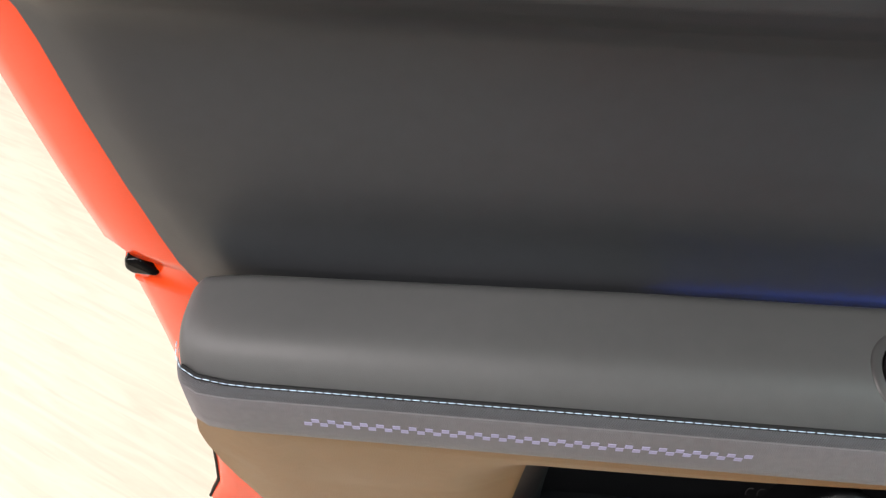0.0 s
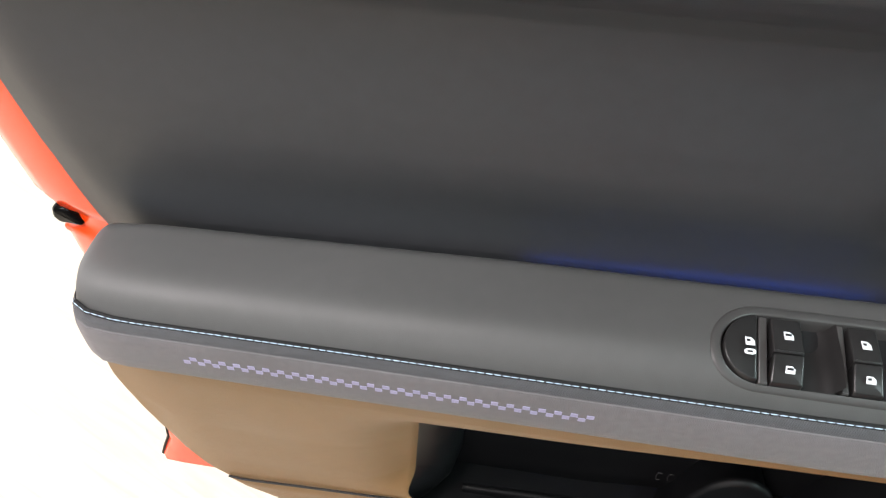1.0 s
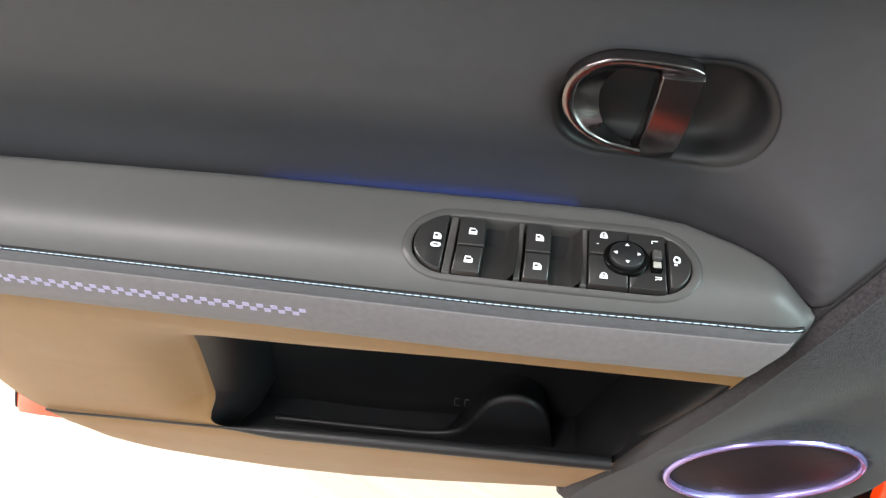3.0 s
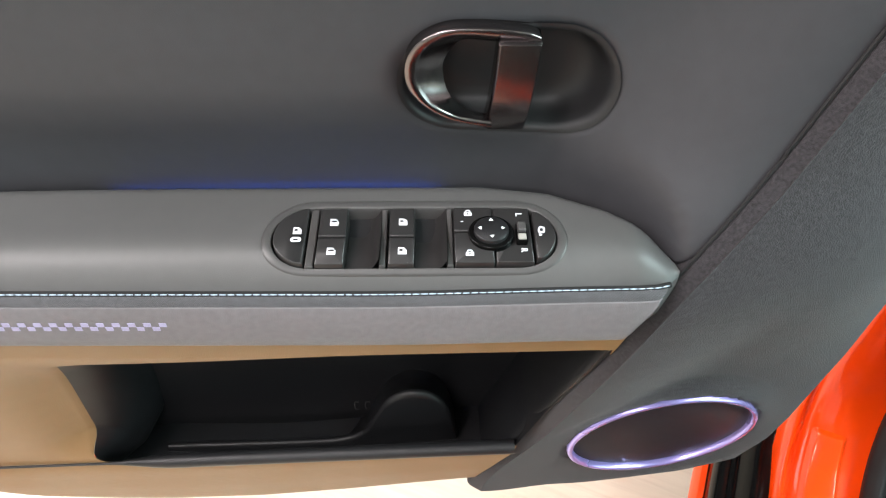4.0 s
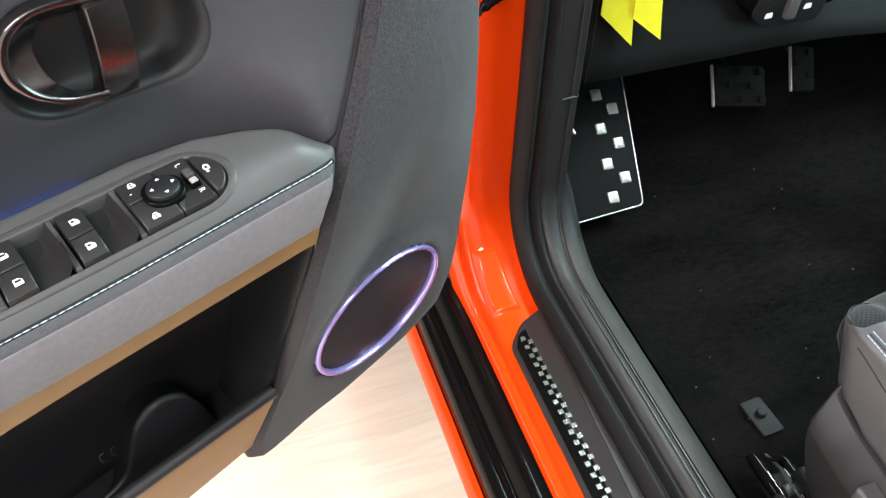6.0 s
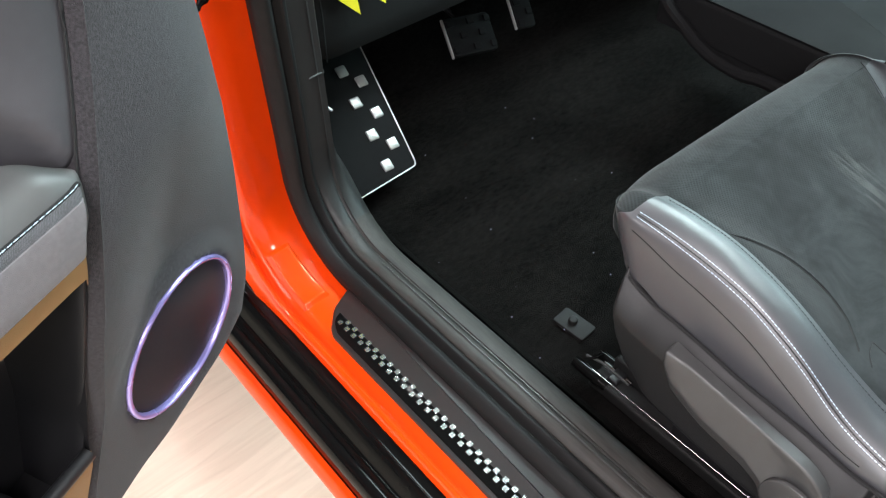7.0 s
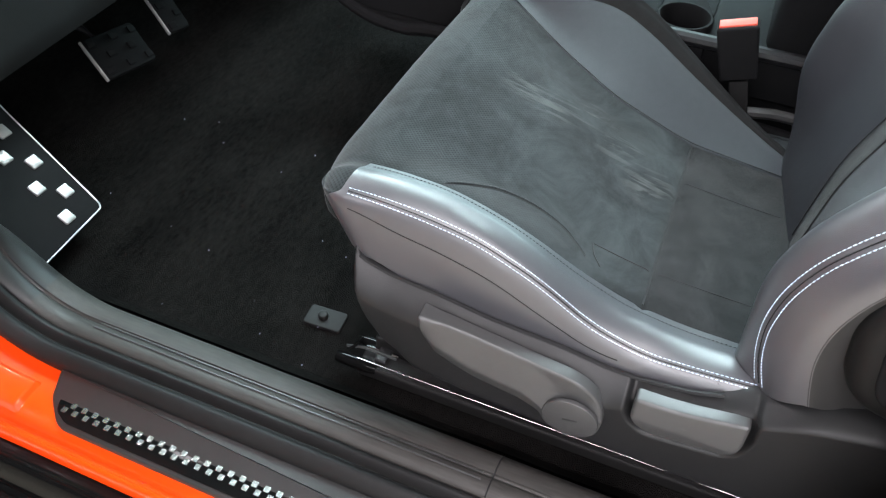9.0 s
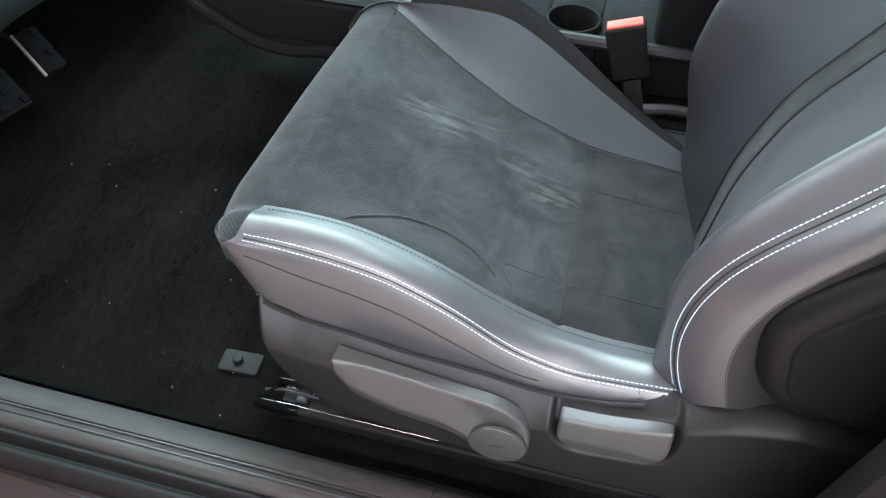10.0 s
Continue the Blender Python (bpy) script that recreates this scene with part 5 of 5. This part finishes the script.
for u in (1.84, 2.16):
    bm = bmesh.new()
    part("stitching", thread(bm, [back_proud(z, u, 0.0003) for z in ZS], 0.0031, 0.0013, 0.00052), M_THREAD, seat, "pale blue thread stitching")
bm = bmesh.new()
part("stitching", thread(bm, [back_proud(z, 3.5, 0.0003) for z in np.linspace(0.7, 1.12, 50)], 0.0035, 0.0015, 0.0006), M_SEAM, seat)
for col in (6, 7):
    part("backrest_line", tube([(BKS[col][0], BKS[col][1](z) + 0.0002, z - SEAT_LIFT) for z in np.linspace(0.57, 1.1, 40)], 0.0008, 6), M_SEAM, seat)
part("backrest_rear", box(0.10, 0.51, -1.02, -0.86, 0.24, 0.7, 0.03), M_BLACK, seat)

# plastic side shield with lever, height knob and rear button
def leaning(x0, low, head, foot, sunk):
    """On the seat's side: proudest a third of the way up, leaning back towards its head and, past the crease, towards its foot."""
    def place(u, v, h):
        t = min(max((v - low(u)) / 0.075, 0.0), 1.0)
        p = float(np.interp(t, (0, 0.34, 1.0), (foot, 1.0, head)))
        d = sunk[0] + (sunk[1] - sunk[0]) * t
        return (x0 - h * p, u + d * (u + 0.61) / 0.38, v - 1.5 * d - SEAT_LIFT)
    return place


def on_side(x0):
    return lambda u, v, h: (x0 - h, u, v - SEAT_LIFT)


TOP = smoothed(tab((0.30, 0.625), (0.319, 0.604), (0.33, 0.588), (0.361, 0.577), (0.418, 0.570), (0.474, 0.560), (0.546, 0.554), (0.595, 0.545), (0.624, 0.545), (0.672, 0.551), (0.727, 0.572), (0.77, 0.594), (0.82, 0.606), (0.90, 0.60), (0.92, 0.58)), 0.006)
LOW = smoothed(tab((0.30, 0.64), (0.318, 0.598), (0.329, 0.56), (0.340, 0.517), (0.361, 0.474), (0.397, 0.454), (0.46, 0.443), (0.524, 0.437), (0.60, 0.433), (0.70, 0.430), (0.80, 0.435), (0.92, 0.47)), 0.005)
btn_o = rounded([(-0.626, 0.561), (-0.652, 0.561), (-0.676, 0.564), (-0.725, 0.576), (-0.7275, 0.534), (-0.720, 0.514), (-0.678, 0.507), (-0.641, 0.503), (-0.626, 0.522)], [0.005, 0.02, 0.02, 0.005, 0.015, 0.012, 0.02, 0.014, 0.012], 6)


def outside(p, outline):
    """How far the points lie outside a closed outline; inside is minus."""
    o = np.array(outline)
    e = np.roll(o, -1, 0) - o
    w = p[:, None, :] - o[None]
    t = np.clip((w * e).sum(2) / ((e * e).sum(1) + 1e-15), 0, 1)
    far = np.linalg.norm(w - t[..., None] * e, axis=2).min(1)
    y0, y1 = o[:, 1], np.roll(o[:, 1], -1)
    hit = ((y0 > p[:, 1:2]) != (y1 > p[:, 1:2])) & (p[:, 0:1] < e[:, 0] * (p[:, 1:2] - y0) / (y1 - y0 + 1e-15) + o[:, 0])
    return np.where(hit.sum(1) % 2 == 1, -far, far)


rows = []
for y in list(np.linspace(0.320, 0.60, 74)) + list(np.linspace(0.603, 0.745, 72)) + list(np.linspace(0.75, 0.92, 24)):
    z0, z1 = LOW(y), TOP(y)
    g = 0.5 - 0.5 * np.cos(np.pi * np.linspace(0, 1, 62) ** 1.0)
    g = 0.5 * g + 0.5 * np.linspace(0, 1, 62)
    zs = z0 + (z1 - z0) * g
    away = outside(np.stack([np.full(62, -y), zs], 1), dedupe(btn_o)) - 0.0085
    row = [(0.125, -y, z0 - SEAT_LIFT)]
    for z, a in zip(zs, away):
        e1 = min(1.0, (z - z0) / 0.020)
        e2 = min(1.0, (z1 - z) / (0.030 - 0.019 * ease(0.60, 0.64, y)))
        e3 = min(1.0, (y - 0.315) / 0.022)
        x = 0.0600 + 0.020 * (1 - e1) ** 2.4 + 0.024 * (1 - e2) ** 1.6 + 0.016 * (1 - e3) ** 2.2 + 0.010 * ease(0.58, 0.44, z) ** 2 * ease(0.40, 0.36, y)
        row.append((x + 0.0125 * ease(0.001, -0.0055, a), -y, z - SEAT_LIFT))
    rows.append(row + [(0.125, -y, z1 - SEAT_LIFT)])
part("side_shield", grid(rows), M_SHIELD, seat, "black plastic seat side shield", angle=60)
part("shield_gap", tube([(0.0855, -y, TOP(y) - SEAT_LIFT + 0.0005) for y in np.linspace(0.328, 0.70, 50)], 0.0022, 6), M_SEAM, seat)
lever_o = rounded([(-0.413, 0.588), (-0.445, 0.589), (-0.484, 0.583), (-0.527, 0.576), (-0.574, 0.569), (-0.597, 0.551), (-0.606, 0.515), (-0.597, 0.480), (-0.573, 0.4655), (-0.548, 0.472), (-0.541, 0.490), (-0.520, 0.500), (-0.468, 0.509), (-0.428, 0.527), (-0.411, 0.556)], [0.004, 0.01, 0.03, 0.03, 0.02, 0.02, 0.02, 0.02, 0.02, 0.012, 0.012, 0.02, 0.03, 0.02, 0.01], 6)
lever = part("recliner_lever", slab(lever_o, leaning(0.068, tab((-0.56, 0.470), (-0.541, 0.490), (-0.520, 0.500), (-0.468, 0.509), (-0.428, 0.527), (-0.411, 0.556)), 0.62, 0.75, (0.004, 0.0135)), 0.022, 0.0040, 4, 0.0001), M_GREY, seat, "charcoal plastic seat lever")
part("lever_cap", slab([(-0.573 + 0.0285 * math.cos(2 * math.pi * k / 48), 0.4975 + 0.0285 * math.sin(2 * math.pi * k / 48)) for k in range(48)], on_side(0.05), 0.0045, 0.0012), M_GREY, lever, "round plastic cap")
part("lever_mark", slab(rounded([(-0.566, 0.494), (-0.581, 0.498), (-0.581, 0.5005), (-0.566, 0.4965)], 0.0006, 2), on_side(0.0458), 0.0006, 0.0002, 1), M_BLACK, lever)
part("height_button", slab(btn_o, leaning(0.0735, lambda u: 0.503, 0.70, 0.85, (0.001, 0.0105)), 0.018, 0.004, 4, 0.0001), M_GREY, seat, "charcoal plastic seat button")
# black side module on the backrest
pod = rounded([(-0.755, 0.72), (-0.80, 0.785), (-0.90, 0.87), (-1.0, 0.93), (-1.02, 0.70), (-0.90, 0.60), (-0.775, 0.625)], [0.03, 0.04, 0.05, 0.03, 0.05, 0.05, 0.04], 8)
part("backrest_side_cover", slab(pod, on_side(0.12), 0.058, 0.02, 5), M_DASH, seat, "black plastic backrest side cover", angle=60)
part("side_cover_panel", slab(inset(dedupe(pod), 0.022), on_side(0.066), 0.007, 0.004), M_DEEP, seat, "black inset panel")
for k in range(4):
    part("marking", slab(rounded([(-0.842 - 0.007 * k, 0.7755 + 0.003 * k), (-0.847 - 0.007 * k, 0.7775 + 0.003 * k), (-0.847 - 0.007 * k, 0.7815 + 0.003 * k), (-0.842 - 0.007 * k, 0.7795 + 0.003 * k)], 0.0005, 2), on_side(0.0592), 0.0006, 0.0002, 1), M_BEZEL, seat, "small moulded marking")
# added black sheet standing in for the dark gap between bolster and side cover
part("side_cover_back", slab(rounded([(-0.742, 0.59), (-0.742, 0.70), (-0.79, 0.78), (-0.95, 0.90), (-1.0, 0.60)], 0.02), on_side(0.20), 0.112, 0.02), M_DEEP, seat)
# seat rail
part("rail", box(0.1005, 0.132, -0.90, -0.300, 0.012, 0.030, 0.004), M_RUBBER, seat, "black steel seat rail")
part("rail_bar", tube([(0.104, y, 0.0395) for y in np.linspace(-0.88, -0.30, 8)], 0.0010, 10), M_CHROME, seat, "bright steel rail edge")
for x, y0, y1, r in ((0.106, -0.325, -0.270, 0.0085), (0.141, -0.325, -0.285, 0.0065)):
    part("rail_foot", tube([(x, y, 0.026) for y in np.linspace(y0, y1, 6)], [r * 0.8, r, r, r, r, r * 0.85], 16), M_GLOSS, seat, "gloss black rail end")
part("rail_channel", box(0.134, 0.160, -0.90, -0.31, 0.004, 0.05, 0.004), M_RUBBER, seat, "black inner rail channel")
part("rail_claw", box(0.112, 0.137, -0.335, -0.318, 0.014, 0.036, 0.003), M_BLACK, seat)
part("rail_latch", tube([(0.112, -0.283, 0.036), (0.124, -0.292, 0.041), (0.136, -0.292, 0.036)], 0.0022, 8), M_GLOSS, seat, "steel rail latch")
part("rail_latch", tube([(0.122, -0.276, 0.030), (0.124, -0.300, 0.036), (0.123, -0.345, 0.036)], 0.0018, 8), M_GREY, seat)
part("rail_latch", tube([(0.130, -0.345, 0.031), (0.131, -0.300, 0.029)], 0.0026, 8), M_CHROME, seat)
part("rail", box(0.48, 0.51, -0.90, -0.28, 0.012, 0.032, 0.004), M_GLOSS, seat)
part("seat_pan", box(0.14, 0.56, -0.80, -0.40, 0.05, 0.20, 0.02), M_BLACK, seat, "black seat pan under the cushion")
part("rail_stay", box(0.11, 0.13, -0.80, -0.42, 0.03, 0.08, 0.004), M_BLACK, seat)

# ---- cabin: carpet, footrest, pedals, dashboard, console ----
rows = []
for y in np.linspace(-1.45, 0.66, 60):
    row = []
    for x in np.linspace(0.05, 1.27, 40):
        z = 0.335 + 0.30 * ease(0.34, 0.62, y) + 0.0025 * noise.noise(Vector((x * 9, y * 9, 0))) + 0.05 * ease(0.09, 0.04, x)
        row.append((x, y, z))
    rows.append(row)
carpet = part("carpet", grid(rows), M_CARPET)
tagged(carpet, "black cabin carpet with fine lint", "carpet", kind="structure")
lint = bmesh.new()
rng = random.Random(4)
for k in range(22):
    x, y = rng.uniform(0.08, 0.5), rng.uniform(-0.42, 0.25)
    r = rng.uniform(0.0003, 0.0009)
    a = rng.uniform(0, 3.14)
    loft(lint, [[(x + r * math.cos(a + b) * (1.8 if b in (0, 2) else 0.6), y + r * math.sin(a + b), 0.339 + 0.0025 * noise.noise(Vector((x * 9, y * 9, 0))) + h) for b in (0, 1, 2, 3, 4, 5)] for h in (0, 0.0008)], True, False, True)
tagged(part("lint", lint, M_CHECK, smooth=False), "pale lint specks on the black carpet", "lint", kind="stuff")

anchor = thing("mat_anchor", pose(0.166, -0.218, 0.337, 0, 0, 3), "black plastic mat anchor plate on the carpet", "mat anchor")
part("plate", slab(rounded([(-0.0165, -0.027), (0.0165, -0.027), (0.0165, 0.027), (-0.0165, 0.027)], 0.005), lambda u, v, h: (u, v, h), 0.0045, 0.0015), M_RUBBER, anchor)
part("stud", slab([(0.0068 * math.cos(2 * math.pi * k / 20), 0.003 + 0.0068 * math.sin(2 * math.pi * k / 20)) for k in range(20)], lambda u, v, h: (u, v, 0.004 + h), 0.008, 0.002), M_RUBBER, anchor)


# footrest
def on_rest(x, y, h=0.0):
    n_ = Vector((0.0635, -0.819, 1)).normalized()
    return tuple(Vector((x, y, 0.2635 - 0.0635 * x + 0.819 * y)) + n_ * h)


rest = thing("footrest", pose(0, 0, 0), "black footrest with a steel rim and raised steel squares", "footrest")
rest_o = rounded([(0.068, 0.1535), (0.191, 0.1610), (0.212, 0.325), (0.22, 0.37), (0.09, 0.37), (0.085, 0.30), (0.07, 0.21)], [0.003, 0.010, 0.01, 0.003, 0.003, 0.02, 0.02], 6)
part("pad", slab(rest_o, lambda u, v, h: on_rest(u, v, h - 0.012), 0.012, 0.002), M_DEEP, rest, "black rubber pad")
part("rim", tube([on_rest(x, y, 0.0) for x, y in resample([(0.070, 0.1530)] + rounded([(0.072, 0.1535), (0.191, 0.1605), (0.2165, 0.355), (0.22, 0.37)], [0.0, 0.008, 0.0, 0.0], 8)[9:-9], 60)], 0.0011, 8), M_STEEL, rest, "bright steel rim")
for x, y in ((0.157, 0.306), (0.180, 0.286), (0.150, 0.263), (0.175, 0.242), (0.146, 0.218), (0.171, 0.198), (0.141, 0.176)):
    c = Vector(on_rest(x, y))
    s_ = 0.0089
    o = rounded([(x - s_, y - s_ * 0.8), (x + s_, y - s_ * 0.8), (x + s_, y + s_ * 0.8), (x - s_, y + s_ * 0.8)], 0.002, 3)
    part("steel_square", slab(o, lambda u, v, h: on_rest(u, v, h - 0.001), 0.0045, 0.0014, 3, 0.0006), M_STEEL, rest)

# kick panel beside the footrest
kick_line = spline([(-0.002, 0.1088), (0.006, 0.1105), (0.014, 0.119), (0.024, 0.143), (0.050, 0.25), (0.075, 0.385)], 20)
part("kick_panel", grid([[(x, y + 0.02 * max(0, z - 0.6) + 0.007 * ease(0.668, 0.655, z) * ease(0.11, 0.13, y), z) for x, y in kick_line] for z in np.linspace(0.34, 0.90, 60)]), M_COVER, body, "black plastic kick panel")
part("panel_joint", tube([(-0.018, 0.1035, 0.668), (-0.002, 0.1065, 0.667), (0.010, 0.1145, 0.660), (0.020, 0.132, 0.650)], 0.0011, 6), M_GREY, body)
part("panel_clip", slab([(0.0020 * math.cos(2 * math.pi * k / 12), 0.0018 * math.sin(2 * math.pi * k / 12)) for k in range(12)], lambda u, v, h: (0.030 + u, 0.155 - h, 0.579 + v), 0.016, 0.001), M_WHITE, body, "small white clip")


def pedal(name, label, m, w, hgt, studs):
    ob = thing(name, m, label, "pedal")
    o = rounded([(-w / 2, -hgt / 2), (w / 2, -hgt / 2), (w / 2, hgt / 2), (-w / 2, hgt / 2)], 0.010, 5)
    part("pad", slab(o, lambda u, v, h: (u, -h + 0.25 * u * u / w, v), 0.012, 0.003), M_DEEP, ob, "black ribbed rubber pad")
    part("edge_plate", slab(rounded([(-w / 2 - 0.002, -hgt / 2), (-w / 2 + 0.0006, -hgt / 2 - 0.001), (-w / 2 + 0.0006, hgt / 2), (-w / 2 - 0.002, hgt / 2)], 0.0012, 4), lambda u, v, h: (u, -0.006 - h + 0.25 * u * u / w, v), 0.0055, 0.001), M_STEEL, ob, "bright steel edge plate")
    for i in range(studs[0]):
        for j in range(studs[1]):
            if (i + j) % 2 == 0:
                u0, v0 = -w / 2 + w * (i + 0.5) / studs[0], -hgt / 2 + hgt * (j + 0.5) / studs[1]
                part("stud", slab(rounded([(u0 - 0.008, v0 - 0.006), (u0 + 0.008, v0 - 0.006), (u0 + 0.008, v0 + 0.006), (u0 - 0.008, v0 + 0.006)], 0.002, 2), lambda u, v, h: (u, -0.011 - h + 0.25 * u * u / w, v), 0.004, 0.001), M_DEEP, ob)
    part("arm", tube([(0, 0.006, 0.0), (0, 0.05, 0.08), (0, 0.10, 0.20)], 0.008, 8), M_BLACK, ob)
    return ob


pedal("brake_pedal", "wide black rubber brake pedal with steel edge", pose(0.468, 0.335, 0.438, -44, 10, -4), 0.110, 0.074, (5, 3))
pedal("accelerator_pedal", "narrow black rubber accelerator pedal with steel edge", pose(0.613, 0.35, 0.434, -44, 10, -6), 0.050, 0.082, (2, 4))

# dashboard underside, stickers, buttons
dash = thing("dashboard", pose(0, 0, 0), "dark grey lower dashboard above the footwell", "dashboard")
prof = spline([(0.47, 0.585), (0.36, 0.580), (0.27, 0.583), (0.230, 0.590), (0.222, 0.603), (0.236, 0.645), (0.255, 0.70), (0.258, 0.78), (0.235, 0.86), (0.21, 0.90), (0.30, 0.95)], 50)
part("lower_panel", grid([[(x, y + 0.04 * ease(0.10, 0.02, x), z - 0.018 * ease(0.45, 0.7, x)) for y, z in prof] for x in np.linspace(0.03, 1.24, 40)]), M_DASH, dash, "dark grey plastic lower panel", angle=60)
# unseen, added to block light falling into the footwell from above
part("dash_top", box(-0.02, 1.28, 0.22, 0.70, 0.93, 0.97, 0.02), M_DEEP, dash, "black dashboard top")
part("panel_seam", tube([(0.085, 0.226, 0.590), (0.090, 0.232, 0.65), (0.10, 0.25, 0.70), (0.108, 0.252, 0.78)], 0.0012, 6), M_SEAM, dash)
part("column_cover", slab(rounded([(0.32, 0.66), (0.50, 0.65), (0.52, 0.80), (0.34, 0.82)], 0.03), lambda u, v, h: (u, 0.25 - h, v), 0.03, 0.012), M_GLOSS, dash, "gloss black trim")
pad = part("button_panel", slab(rounded([(0.338, 0.655), (0.36, 0.640), (0.460, 0.636), (0.470, 0.70), (0.345, 0.71)], 0.012), lambda u, v, h: (u, 0.221 - h, v), 0.006, 0.002), M_BLACK, dash, "black button panel")
for x, z in ((0.360, 0.688), (0.366, 0.657), (0.434, 0.690), (0.432, 0.662)):
    part("icon", slab(rounded([(x - 0.007, z - 0.004), (x + 0.007, z - 0.004), (x + 0.006, z + 0.005), (x - 0.006, z + 0.005)], 0.002, 2), lambda u, v, h: (u, 0.2155 - h, v), 0.0006, 0.0002, 1), M_WHITE, pad)
part("dimmer_wheel", box(0.390, 0.408, 0.205, 0.22, 0.652, 0.684, 0.004), M_BEZEL, pad, "ribbed grey thumb wheel")
for o, d in (([(0.0990, 0.90), (0.1010, 0.690), (0.1460, 0.646), (0.1520, 0.684), (0.1570, 0.90)], 0.0), ([(0.1440, 0.90), (0.1490, 0.680), (0.1910, 0.648), (0.1890, 0.734), (0.1930, 0.90)], 0.002)):
    st = part("warning_ribbon", slab(o, lambda u, v, h: (u, 0.243 - d - h - 0.03 * ease(0.70, 0.62, v), v), 0.0012, 0.0004, 1), M_YELLOW)
    tagged(st, "yellow vinyl ribbon hanging from the dashboard", "ribbon", "yellow ribbons")

# centre console
console = thing("centre_console", pose(0, 0, 0), "black centre console with a cup holder", "console")
side = spline([(0.10, 0.66), (0.03, 0.575), (-0.004, 0.553), (-0.063, 0.522), (-0.13, 0.513), (-0.204, 0.520), (-0.5, 0.50), (-1.0, 0.46)], 60)
part("lower_edge", tube([(0.622, y, z) for y, z in side], 0.011, 10), M_DEEP, console, "dark grey rounded console edge")
part("side_wall", grid([[(0.632 + 0.01 * math.sin(math.pi * f), y, z + (max(0.60, z + 0.02) - z) * f) for y, z in side] for f in np.linspace(0, 1, 6)]), M_DEEP, console)
for y0, y1 in ((-1.0, -0.582), (-0.508, 0.05)):
    part("top", box(0.63, 0.90, y0, y1, 0.53, 0.597, 0.008), M_DEEP, console)
for x0, x1 in ((0.63, 0.638), (0.712, 0.90)):
    part("top", box(x0, x1, -0.584, -0.506, 0.53, 0.595, 0.003), M_DEEP, console)
part("edge_trim", tube([(0.632, y, 0.597) for y in np.linspace(-0.95, -0.52, 10)], 0.010, 10), M_BLACK, console, "grey satin edge trim")
bm = bmesh.new()
loft(bm, [[(0.675 + r * math.cos(a), -0.545 + r * math.sin(a), z) for a in ang] for r, z in ((0.041, 0.590), (0.041, 0.602), (0.039, 0.606), (0.036, 0.606), (0.034, 0.602), (0.033, 0.57), (0.032, 0.52))], True, False, True)
part("cup_holder", bm, M_DEEP, console, "deep round black cup holder", angle=50)
part("bin_wall", box(0.64, 0.90, -1.05, -0.66, 0.597, 0.76, 0.03), M_DEEP, console, "dark grey storage bin")
part("belt_bar", tube([(0.585, -0.66, 0.533), (0.60, -0.70, 0.530), (0.60, -0.80, 0.528)], 0.008, 10), M_GREY, console)

# seat belt buckle
buckle = thing("belt_buckle", pose(0.578, -0.646, 0.558, -16, 4, 4), "black seat belt buckle with a red release button", "belt buckle")
part("housing", slab(rounded([(-0.015, -0.026), (0.015, -0.026), (0.015, 0.026), (-0.015, 0.026)], 0.005), lambda u, v, h: (u * (1 - 0.10 * (1 - h / 0.072)), v * (1 - 0.10 * (1 - h / 0.072)), 0.033 + h), 0.072, 0.004), M_DEEP, buckle, "black plastic housing")
part("release_button", slab(rounded([(-0.010, -0.0225), (0.010, -0.0225), (0.010, 0.0225), (-0.010, 0.0225)], 0.002), lambda u, v, h: (u, v, 0.1046 + h), 0.0028, 0.001), M_BUCKLE, buckle, "red release button")
part("webbing", slab(rounded([(-0.004, -0.012), (0.004, -0.012), (0.004, 0.012), (-0.004, 0.012)], 0.002), lambda u, v, h: (u, v, -0.05 + h), 0.075, 0.001), M_RUBBER, buckle, "black belt stalk")
